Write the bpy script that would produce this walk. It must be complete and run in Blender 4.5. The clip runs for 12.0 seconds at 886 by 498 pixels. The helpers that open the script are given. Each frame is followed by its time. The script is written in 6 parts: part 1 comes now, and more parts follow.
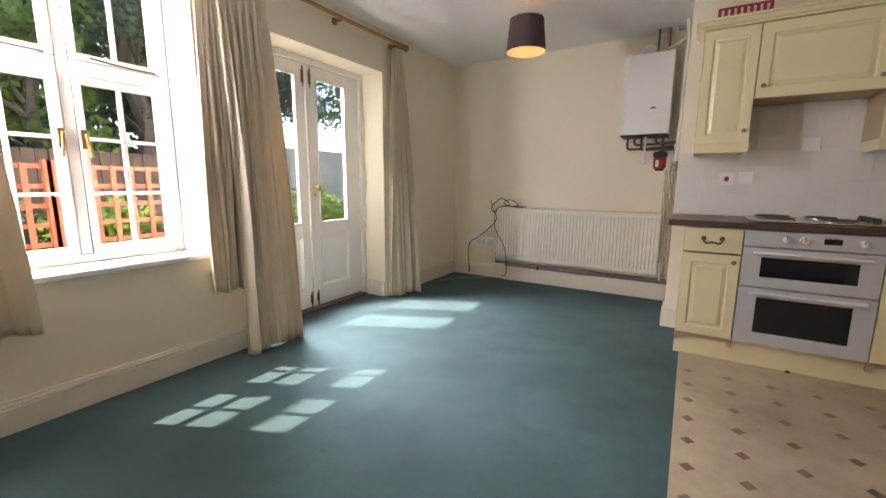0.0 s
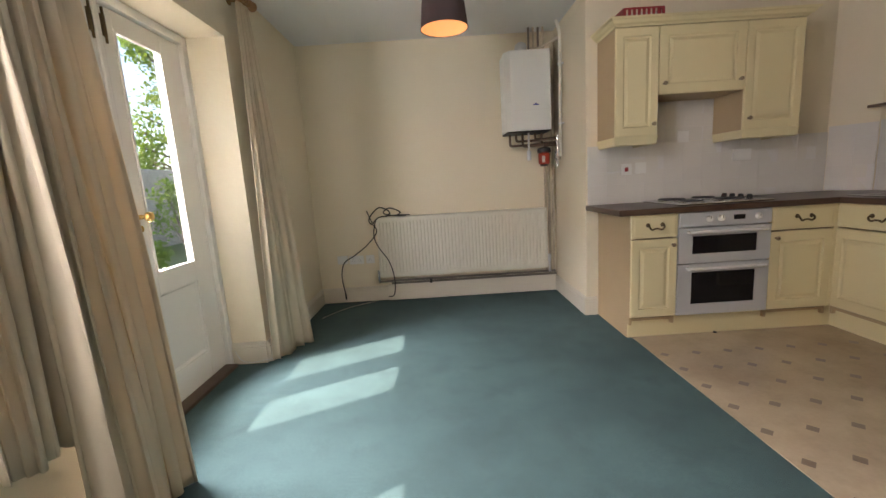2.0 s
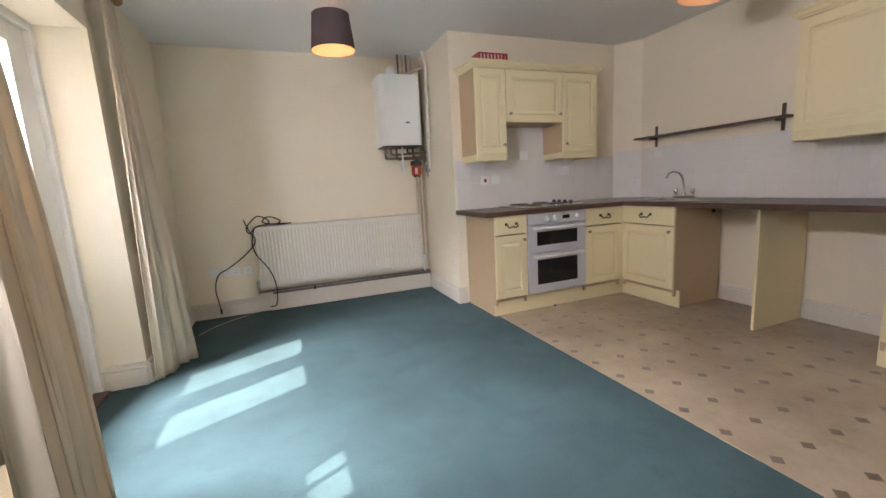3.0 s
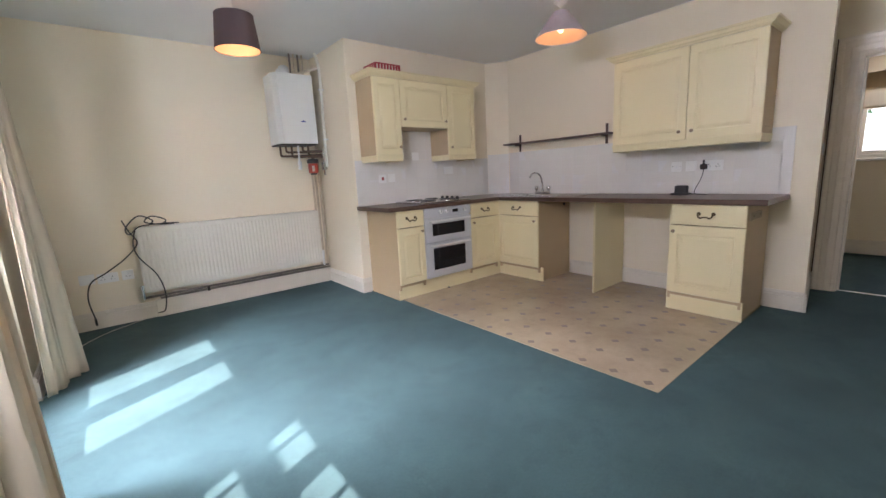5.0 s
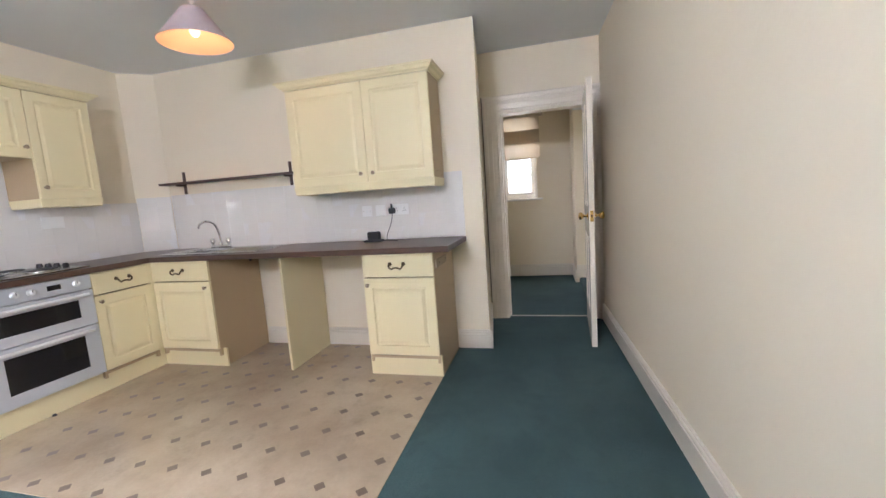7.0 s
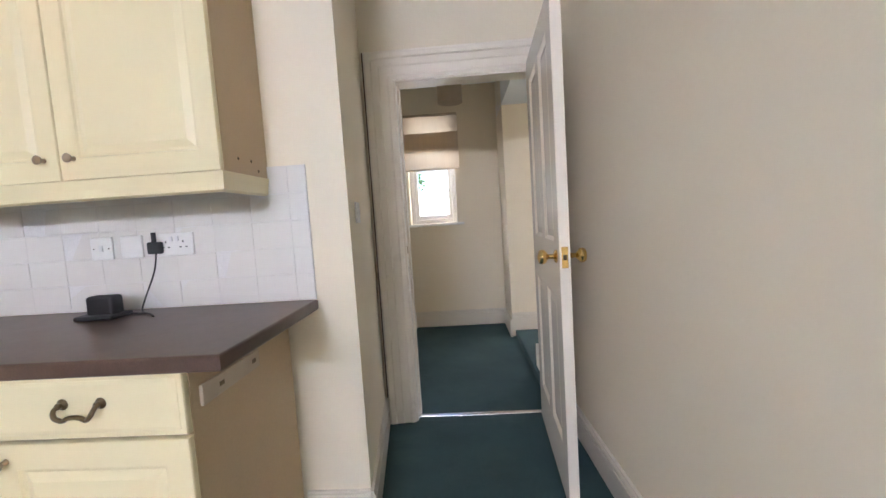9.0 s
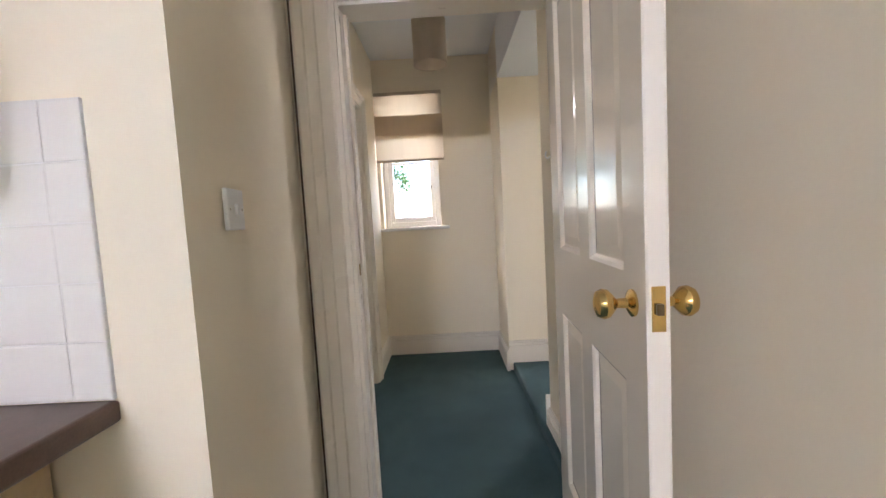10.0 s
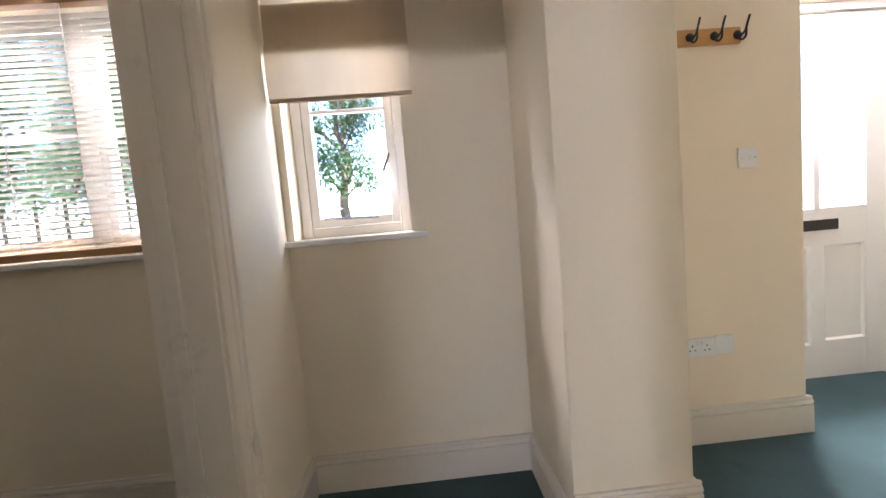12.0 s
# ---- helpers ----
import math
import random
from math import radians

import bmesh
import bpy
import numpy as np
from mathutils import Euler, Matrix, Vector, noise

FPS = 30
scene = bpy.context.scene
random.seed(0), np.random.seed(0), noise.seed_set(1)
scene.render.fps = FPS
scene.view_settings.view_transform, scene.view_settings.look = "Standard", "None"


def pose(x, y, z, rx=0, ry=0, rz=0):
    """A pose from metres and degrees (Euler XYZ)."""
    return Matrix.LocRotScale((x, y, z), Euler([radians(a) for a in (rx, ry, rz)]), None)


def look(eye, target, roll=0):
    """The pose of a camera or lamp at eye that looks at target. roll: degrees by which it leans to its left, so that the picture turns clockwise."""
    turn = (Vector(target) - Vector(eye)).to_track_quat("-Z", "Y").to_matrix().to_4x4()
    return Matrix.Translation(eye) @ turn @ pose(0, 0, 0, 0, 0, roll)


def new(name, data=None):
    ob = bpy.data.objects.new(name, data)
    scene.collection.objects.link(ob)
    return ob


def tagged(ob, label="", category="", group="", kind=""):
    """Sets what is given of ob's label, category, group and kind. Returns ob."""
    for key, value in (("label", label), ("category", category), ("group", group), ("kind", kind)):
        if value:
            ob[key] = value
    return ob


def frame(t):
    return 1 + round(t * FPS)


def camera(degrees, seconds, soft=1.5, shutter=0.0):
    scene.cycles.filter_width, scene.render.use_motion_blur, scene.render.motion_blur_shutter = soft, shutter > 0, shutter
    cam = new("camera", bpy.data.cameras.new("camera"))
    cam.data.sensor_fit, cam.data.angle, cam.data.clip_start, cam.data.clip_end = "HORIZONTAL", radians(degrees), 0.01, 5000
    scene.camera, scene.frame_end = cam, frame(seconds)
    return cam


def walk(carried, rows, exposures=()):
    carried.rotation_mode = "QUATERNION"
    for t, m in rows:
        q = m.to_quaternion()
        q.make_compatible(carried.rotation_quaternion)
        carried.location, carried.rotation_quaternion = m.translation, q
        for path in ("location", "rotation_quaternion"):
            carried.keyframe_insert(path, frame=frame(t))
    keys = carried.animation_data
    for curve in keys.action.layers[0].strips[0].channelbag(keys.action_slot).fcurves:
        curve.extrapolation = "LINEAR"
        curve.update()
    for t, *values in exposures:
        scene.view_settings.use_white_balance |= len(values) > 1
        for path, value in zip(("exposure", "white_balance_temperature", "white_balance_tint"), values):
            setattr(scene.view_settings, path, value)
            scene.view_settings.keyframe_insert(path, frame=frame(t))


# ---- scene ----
cam = camera(95.3, 12.0)
PATH = [
    (0, (0.099, 0.372, 1.126), (-0.924, 2.061, 0.804), 0.4),
    (0.5, (-0.216, 0.402, 1.139), (-1.154, 2.138, 0.818), -0.5),
    (1, (-0.501, 0.557, 1.116), (-1.312, 2.36, 0.811), -1.5),
    (1.5, (-0.806, 0.729, 1.179), (-1.355, 2.628, 0.871), -2.6),
    (2, (-1.178, 0.757, 1.158), (-1.169, 2.73, 0.834), -3.6),
    (2.5, (-1.332, 0.641, 1.189), (-0.852, 2.555, 0.861), -3.6),
    (3, (-1.511, 0.459, 1.143), (-0.801, 2.303, 0.835), -3.3),
    (4.8, (-1.927, 0.246, 1.177), (-0.724, 1.804, 0.824), -3.0),
    (5, (-1.939, 0.246, 1.178), (-0.699, 1.774, 0.818), -2.9),
    (5.5, (-1.901, 0.252, 1.179), (-0.546, 1.68, 0.827), -3.6),
    (6, (-1.663, 0.256, 1.187), (-0.121, 1.487, 0.857), -4.1),
    (6.5, (-1.369, 0.247, 1.216), (0.397, 1.138, 0.918), -4.2),
    (7, (-1.029, 0.343, 1.206), (0.891, 0.844, 0.959), -4.0),
    (7.5, (-0.678, 0.413, 1.219), (1.295, 0.668, 1.012), -3.8),
    (7.7, (-0.506, 0.384, 1.198), (1.471, 0.612, 1.006), -3.8),
    (9.5, (0.986, 0.391, 1.181), (2.979, 0.469, 1.027), -3.5),
    (10, (1.401, 0.373, 1.181), (3.395, 0.418, 1.033), -3.2),
    (10.5, (1.863, 0.452, 1.175), (3.859, 0.445, 1.043), -2.9),
    (11, (2.332, 0.438, 1.163), (4.326, 0.454, 1.017), -3.1),
    (11.5, (2.752, 0.441, 1.164), (4.746, 0.463, 1.009), -3.6),
    (12, (3.178, 0.393, 1.173), (5.170, 0.314, 1.018), -4.8),
]
walk(cam, [(t, look(eye, target, roll)) for t, eye, target, roll in PATH], [
    (0.0, 2.58, 6850, 25), (1.0, 2.48, 6950, 24), (2.0, 2.32, 7050, 23), (2.5, 2.68, 7050, 27), (3.0, 2.70, 6450, 25), (5.0, 2.82, 6100, 25), (6.0, 3.08, 6250, 26),
    (6.5, 3.22, 6150, 25), (7.5, 3.54, 5850, 20), (9.5, 3.62, 5850, 23), (10.0, 3.74, 6000, 24), (10.5, 4.0, 6250, 28), (11.0, 4.03, 6150, 27), (11.5, 3.84, 6050, 26), (12.0, 3.54, 5900, 25)])





# ---- world, sun, lamps ----
SUN_TRAVEL = Vector((0.62, 0.30, -1.0)).normalized()
world = bpy.data.worlds.new("sky")
scene.world = world
world.use_nodes = True
wn = world.node_tree
wn.nodes.clear()
sky = wn.nodes.new("ShaderNodeTexSky")
sky.sky_type = "NISHITA"
sky.sun_disc = False
sky.sun_elevation = math.asin(-SUN_TRAVEL.z)
sky.sun_rotation = math.atan2(-SUN_TRAVEL.x, -SUN_TRAVEL.y)
wbg = wn.nodes.new("ShaderNodeBackground")
wbg.inputs["Strength"].default_value = 0.10
wout = wn.nodes.new("ShaderNodeOutputWorld")
wn.links.new(sky.outputs["Color"], wbg.inputs["Color"])
wn.links.new(wbg.outputs["Background"], wout.inputs["Surface"])

sun_data = bpy.data.lights.new("sun", "SUN")
sun_data.energy, sun_data.angle, sun_data.color = 2.7, radians(0.5), (1.0, 0.95, 0.86)
sun = new("sun", sun_data)
sun.matrix_world = look((-20, -9, 32), Vector((-20, -9, 32)) + SUN_TRAVEL)


def sky_fill_lamp(name, eye, target, w, h, watts, colour, spread=180):
    """An added area lamp standing in for skylight, set in or by an opening."""
    d = bpy.data.lights.new(name, "AREA")
    d.shape, d.size, d.size_y, d.energy, d.color = "RECTANGLE", w, h, watts, colour
    d.spread = radians(spread)
    ob = new(name, d)
    ob.matrix_world = look(eye, target)
    return ob


COOL, MILD = (0.90, 0.95, 1.0), (1.0, 0.96, 0.90)
# fill lamps at the openings, added to lift the light in the rooms
sky_fill_lamp("window_sky_fill", (-2.545, 1.225, 2.155), (0.2, 0.3, 1.5), 0.96, 0.15, 5.9, COOL, 150)
sky_fill_lamp("window_side_fill", (-2.535, 0.725, 1.50), (-1.0, 3.6, 1.35), 0.16, 1.35, 5.4, COOL, 150)
sky_fill_lamp("french_door_sky_fill", (-3.4, 3.10, 2.70), (-0.6, 2.4, 0.5), 1.3, 0.7, 116.0, COOL, 130)
sky_fill_lamp("hall_window_sky_fill", (5.22, 0.68, 2.02), (3.4, 0.5, 0.9), 0.46, 0.36, 0.4, COOL)
sky_fill_lamp("front_door_sky_fill", (6.3, -1.8, 2.9), (4.0, -1.3, 0.4), 1.1, 0.7, 22.0, MILD, 120)
sky_fill_lamp("front_door_head_fill", (5.20, -1.82, 2.150), (3.5, -1.5, 1.2), 0.80, 0.10, 3.5, MILD)
sky_fill_lamp("bedroom_window_sky_fill", (5.7, 1.85, 2.8), (3.6, 2.0, 0.4), 1.2, 0.6, 16.0, MILD, 120)
sky_fill_lamp("bedroom_window_head_fill", (4.925, 1.875, 2.185), (3.2, 2.1, 1.5), 1.1, 0.04, 0.9, MILD)


def bulb_light(name, x, y, z, watts):
    d = bpy.data.lights.new(name, "POINT")
    d.energy, d.color, d.shadow_soft_size = watts, (1.0, 0.62, 0.36), 0.03
    ob = new(name, d)
    ob.location = (x, y, z)
    return ob


bulb_light("pendant_bulb_light", -1.07, 3.50, 2.15, 0.19)
bulb_light("pendant_bulb_light", 1.11, 2.34, 2.25, 0.16)

# ---- materials ----
def mix_rgb(nt, fac, a, b):
    n = nt.nodes.new("ShaderNodeMix")
    n.data_type = "RGBA"
    for sock, v in ((n.inputs[0], fac), (n.inputs[6], a), (n.inputs[7], b)):
        if hasattr(v, "is_linked"):
            nt.links.new(v, sock)
        elif isinstance(v, (int, float)):
            sock.default_value = v
        else:
            sock.default_value = (*v, 1) if len(v) == 3 else v
    return n.outputs[2]


def noise_tex(nt, scale, detail=4, stretch=(1, 1, 1), rough=0.55):
    co = nt.nodes.new("ShaderNodeTexCoord")
    mp = nt.nodes.new("ShaderNodeMapping")
    mp.inputs["Scale"].default_value = stretch
    nt.links.new(co.outputs["Object"], mp.inputs["Vector"])
    n = nt.nodes.new("ShaderNodeTexNoise")
    n.inputs["Scale"].default_value, n.inputs["Detail"].default_value = scale, detail
    n.inputs["Roughness"].default_value = rough
    nt.links.new(mp.outputs["Vector"], n.inputs["Vector"])
    return n.outputs["Fac"]


def ramp(nt, fac, lo, hi):
    n = nt.nodes.new("ShaderNodeMapRange")
    n.inputs["From Min"].default_value, n.inputs["From Max"].default_value = lo, hi
    nt.links.new(fac, n.inputs["Value"])
    return n.outputs["Result"]


def material(name, colour, rough=0.5, metal=0.0, second=None, blotch=1.5, amount=0.35, grain=0.0, grain_scale=200,
             bump=0.0, bump_scale=120, stretch=(1, 1, 1), coat=0.0, vary=0.0, stain=0.0):
    """A procedural surface: base colour with large blotches toward a second colour, fine grain and relief."""
    m = bpy.data.materials.new(name)
    m.use_nodes = True
    nt = m.node_tree
    b = nt.nodes["Principled BSDF"]
    b.inputs["Roughness"].default_value, b.inputs["Metallic"].default_value = rough, metal
    b.inputs["Coat Weight"].default_value = coat
    second = second or tuple(c * 0.82 for c in colour)
    f = ramp(nt, noise_tex(nt, blotch, 5, stretch), 0.38, 0.72)
    mul = nt.nodes.new("ShaderNodeMath")
    mul.operation = "MULTIPLY"
    mul.inputs[1].default_value = amount
    nt.links.new(f, mul.inputs[0])
    col = mix_rgb(nt, mul.outputs[0], colour, second)
    if grain:
        g = ramp(nt, noise_tex(nt, grain_scale, 3, stretch), 0.3, 0.7)
        gm = nt.nodes.new("ShaderNodeMath")
        gm.operation = "MULTIPLY"
        gm.inputs[1].default_value = grain
        nt.links.new(g, gm.inputs[0])
        col = mix_rgb(nt, gm.outputs[0], col, tuple(c * 0.45 for c in colour))
    if stain:
        sf = ramp(nt, noise_tex(nt, 5.5, 7, (1, 1, 1), 0.68), 0.50, 0.72)
        sm = nt.nodes.new("ShaderNodeMath")
        sm.operation = "MULTIPLY"
        sm.inputs[1].default_value = stain
        nt.links.new(sf, sm.inputs[0])
        col = mix_rgb(nt, sm.outputs[0], col, tuple(c * 0.55 for c in colour))
    if vary:
        oi = nt.nodes.new("ShaderNodeObjectInfo")
        vm = nt.nodes.new("ShaderNodeMath")
        vm.operation = "MULTIPLY"
        vm.inputs[1].default_value = vary
        nt.links.new(oi.outputs["Random"], vm.inputs[0])
        col = mix_rgb(nt, vm.outputs[0], col, tuple(c * 0.6 for c in colour))
    nt.links.new(col, b.inputs["Base Color"])
    rv = nt.nodes.new("ShaderNodeMapRange")
    rv.inputs["To Min"].default_value, rv.inputs["To Max"].default_value = max(0.02, rough * 0.93), min(1, rough * 1.07)
    nt.links.new(noise_tex(nt, 9, 3), rv.inputs["Value"])
    nt.links.new(rv.outputs["Result"], b.inputs["Roughness"])
    if bump:
        bp = nt.nodes.new("ShaderNodeBump")
        bp.inputs["Strength"].default_value, bp.inputs["Distance"].default_value = bump, 0.004
        nt.links.new(noise_tex(nt, bump_scale, 4, stretch), bp.inputs["Height"])
        nt.links.new(bp.outputs["Normal"], b.inputs["Normal"])
    return m


M_WALL = material("magnolia_emulsion", (0.86, 0.77, 0.60), 0.7, second=(0.79, 0.695, 0.53), blotch=1.1, amount=0.30, bump=0.25, bump_scale=38)
# wall emulsion copy for the lobby, with warm light put into its colour
M_WALL_WARM = material("warm_lit_emulsion", (0.92, 0.795, 0.615), 0.65, second=(0.84, 0.71, 0.53), blotch=1.2, amount=0.3, bump=0.2, bump_scale=38)
M_TRIMPAINT = material("old_white_trim_paint", (0.86, 0.785, 0.67), 0.28, second=(0.78, 0.69, 0.56), blotch=3.0, amount=0.3, bump=0.06, bump_scale=20)
M_CEIL = material("white_ceiling_paint", (0.84, 0.84, 0.83), 0.9, amount=0.12, bump=0.1, bump_scale=60)
M_GLOSS = material("white_gloss_paint", (0.85, 0.83, 0.79), 0.14, amount=0.08, bump=0.02, bump_scale=14)
M_DOORPAINT = material("old_white_door_gloss", (0.86, 0.785, 0.67), 0.15, second=(0.80, 0.71, 0.58), blotch=2.2, amount=0.25, bump=0.035, bump_scale=11)
M_SKIRT = material("cream_skirting_paint", (0.78, 0.72, 0.61), 0.4, amount=0.25, bump=0.06, bump_scale=30)
M_CARPET = material("green_carpet", (0.058, 0.117, 0.118), 0.95, second=(0.024, 0.054, 0.055), blotch=1.5, amount=0.85, grain=0.42, grain_scale=95, bump=0.9, bump_scale=420, stain=0.75)
pile = M_CARPET.node_tree.nodes["Principled BSDF"]
pile.inputs["Sheen Weight"].default_value, pile.inputs["Sheen Roughness"].default_value = 0.05, 0.4
pile.inputs["Sheen Tint"].default_value = (0.70, 0.88, 0.92, 1)
M_UNIT = material("cream_unit_foil", (0.83, 0.725, 0.45), 0.34, second=(0.78, 0.67, 0.41), amount=0.25, bump=0.04, bump_scale=60)
M_CARCASS = material("beige_carcass_board", (0.56, 0.41, 0.24), 0.5, second=(0.48, 0.34, 0.19), amount=0.4, grain=0.1, grain_scale=150)
M_WORKTOP = material("brown_laminate", (0.112, 0.064, 0.043), 0.33, second=(0.074, 0.042, 0.030), blotch=30, amount=0.6, grain=0.35, grain_scale=240)
M_TILE = material("white_glazed_tile", (0.83, 0.80, 0.75), 0.08, second=(0.78, 0.75, 0.70), amount=0.3, vary=0.06, bump=0.10, bump_scale=22, coat=1.0)
M_GROUT = material("pale_grout", (0.82, 0.80, 0.78), 0.6, grain=0.2)
M_OVEN = material("silver_grey_enamel", (0.60, 0.61, 0.63), 0.32, metal=0.15, amount=0.1)
M_WHITE = material("white_plastic", (0.80, 0.80, 0.79), 0.35, amount=0.08)
M_BOILER = material("white_boiler_case", (0.80, 0.81, 0.78), 0.35, amount=0.1)
M_BLACKGL = material("black_oven_glass", (0.012, 0.012, 0.014), 0.06, amount=0.1)
M_BLACK = material("black_rubber", (0.02, 0.02, 0.022), 0.5, amount=0.2)
M_DARKMETAL = material("dark_iron", (0.035, 0.032, 0.030), 0.45, metal=0.5, amount=0.3)
M_BRASS = material("polished_brass", (0.80, 0.55, 0.20), 0.16, metal=1.0, second=(0.55, 0.36, 0.12), blotch=20, amount=0.4)
M_ANTIQUE = material("antique_brass", (0.17, 0.12, 0.06), 0.35, metal=0.9, second=(0.05, 0.04, 0.03), blotch=30, amount=0.6)
M_OLDBRASS = material("dulled_brass", (0.42, 0.27, 0.09), 0.3, metal=1.0, second=(0.20, 0.13, 0.05), blotch=25, amount=0.6)
M_KNOB = material("bronzed_knob", (0.40, 0.30, 0.20), 0.28, metal=0.5, second=(0.16, 0.11, 0.07), blotch=40, amount=0.6)
M_STEEL = material("brushed_steel", (0.58, 0.58, 0.57), 0.25, metal=1.0, grain=0.15, grain_scale=90, stretch=(1, 12, 1))
M_CHROME = material("chrome", (0.72, 0.72, 0.73), 0.08, metal=1.0, amount=0.1)
M_COPPER = material("tarnished_copper_pipe", (0.20, 0.13, 0.09), 0.4, metal=0.6, second=(0.07, 0.05, 0.04), blotch=18, amount=0.7)
M_PINE = material("varnished_pine", (0.64, 0.34, 0.10), 0.35, second=(0.36, 0.17, 0.05), blotch=6, amount=0.6, stretch=(1, 0.1, 1), coat=0.2)
M_POLE = material("dark_pine_pole", (0.36, 0.20, 0.08), 0.4, second=(0.24, 0.12, 0.04), blotch=8, amount=0.6, stretch=(1, 0.1, 1))
M_SHELFWOOD = material("dark_stained_shelf", (0.10, 0.060, 0.042), 0.5, second=(0.06, 0.035, 0.025), blotch=9, amount=0.6, stretch=(1, 0.15, 1))
M_RED = material("red_plastic", (0.35, 0.025, 0.03), 0.35)
M_PUMP = material("red_pump_body", (0.42, 0.05, 0.025), 0.45)
M_PAPER = material("white_paper_label", (0.78, 0.75, 0.70), 0.7)
M_RADI = material("radiator_enamel", (0.80, 0.77, 0.67), 0.35, amount=0.12)
M_STRIP = material("yellowed_clear_plastic", (0.60, 0.50, 0.37), 0.25, second=(0.50, 0.40, 0.28), blotch=12, amount=0.5)
M_SOCKET = material("socket_white", (0.85, 0.84, 0.81), 0.4, amount=0.1)


def cloth(name, colour, through_colour, share, bump_scale=300):
    m = bpy.data.materials.new(name)
    m.use_nodes = True
    nt = m.node_tree
    b = nt.nodes["Principled BSDF"]
    b.inputs["Roughness"].default_value = 0.9
    f = ramp(nt, noise_tex(nt, 6, 5, (3, 3, 0.5)), 0.35, 0.75)
    nt.links.new(mix_rgb(nt, f, colour, tuple(c * 0.88 for c in colour)), b.inputs["Base Color"])
    bp = nt.nodes.new("ShaderNodeBump")
    bp.inputs["Strength"].default_value, bp.inputs["Distance"].default_value = 0.3, 0.002
    nt.links.new(noise_tex(nt, bump_scale, 2), bp.inputs["Height"])
    nt.links.new(bp.outputs["Normal"], b.inputs["Normal"])
    t = nt.nodes.new("ShaderNodeBsdfTranslucent")
    t.inputs["Color"].default_value = (*through_colour, 1)
    mx = nt.nodes.new("ShaderNodeMixShader")
    mx.inputs[0].default_value = share
    nt.links.new(b.outputs[0], mx.inputs[1])
    nt.links.new(t.outputs[0], mx.inputs[2])
    nt.links.new(mx.outputs[0], nt.nodes["Material Output"].inputs["Surface"])
    return m


M_CURTAIN = cloth("cream_cotton_curtain", (0.70, 0.61, 0.46), (0.82, 0.62, 0.37), 0.13)
M_BLIND = cloth("natural_linen_blind", (0.54, 0.45, 0.34), (0.74, 0.61, 0.43), 0.30)
M_SHADE_DARK = cloth("mauve_brown_shade", (0.105, 0.072, 0.072), (0.30, 0.12, 0.06), 0.10)
M_SHADE_LINE = material("pale_gold_shade_lining", (0.82, 0.50, 0.28), 0.6)
# lining added to the pink shade; the bulb's orange glow is in its colour
M_SHADE_GLOW = material("bulb_glow_shade_lining", (0.84, 0.56, 0.34), 0.6)
M_SHADE_PINK = cloth("pale_pink_shade", (0.74, 0.62, 0.63), (0.85, 0.55, 0.42), 0.16)
M_SHADE_LINEN = cloth("oatmeal_shade", (0.55, 0.46, 0.35), (0.6, 0.5, 0.35), 0.25)


def glass(name, tint=(1, 1, 1)):
    m = bpy.data.materials.new(name)
    m.use_nodes = True
    nt = m.node_tree
    nt.nodes.clear()
    o = nt.nodes.new("ShaderNodeOutputMaterial")
    tr = nt.nodes.new("ShaderNodeBsdfTransparent")
    tr.inputs["Color"].default_value = (*tint, 1)
    gl = nt.nodes.new("ShaderNodeBsdfGlossy")
    gl.inputs["Roughness"].default_value = 0.02
    lw = nt.nodes.new("ShaderNodeLayerWeight")
    lw.inputs["Blend"].default_value = 0.5
    pw = nt.nodes.new("ShaderNodeMath")
    pw.operation = "POWER"
    pw.inputs[1].default_value = 4.0
    nt.links.new(lw.outputs["Facing"], pw.inputs[0])
    fr = nt.nodes.new("ShaderNodeMath")
    fr.operation = "MULTIPLY_ADD"
    fr.inputs[1].default_value, fr.inputs[2].default_value = 0.5, 0.03
    nt.links.new(pw.outputs[0], fr.inputs[0])
    mx = nt.nodes.new("ShaderNodeMixShader")
    nt.links.new(fr.outputs[0], mx.inputs[0])
    nt.links.new(tr.outputs[0], mx.inputs[1])
    nt.links.new(gl.outputs[0], mx.inputs[2])
    nt.links.new(mx.outputs[0], o.inputs["Surface"])
    return m


M_GLASS = glass("window_glass", (0.96, 0.98, 0.97))


def glow(name, colour, strength):
    m = bpy.data.materials.new(name)
    m.use_nodes = True
    b = m.node_tree.nodes["Principled BSDF"]
    b.inputs["Base Color"].default_value = (*colour, 1)
    b.inputs["Emission Color"].default_value = (*colour, 1)
    b.inputs["Emission Strength"].default_value = strength
    return m


M_BULB = glow("lit_bulb", (1.0, 0.72, 0.42), 0.22)


def lino_material():
    """Cream sheet vinyl: pale square tiles with a small brown diamond at each corner."""
    m = material("patterned_lino", (0.48, 0.38, 0.265), 0.16, second=(0.34, 0.255, 0.17), blotch=2.0, amount=0.85, stain=0.35, grain=0.12, grain_scale=60, bump=0.05, bump_scale=80)
    return m


M_LINO = lino_material()
M_DIAMOND = material("brown_lino_print", (0.16, 0.105, 0.068), 0.4, grain=0.3, grain_scale=120, amount=0.3)

# ---- building helpers ----
def add_box(bm, x0, x1, y0, y1, z0, z1):
    v = [bm.verts.new((x, y, z)) for z in (z0, z1) for y in (y0, y1) for x in (x0, x1)]
    for a in ((0, 2, 3, 1), (4, 5, 7, 6), (0, 1, 5, 4), (2, 6, 7, 3), (0, 4, 6, 2), (1, 3, 7, 5)):
        bm.faces.new([v[i] for i in a])
    return v


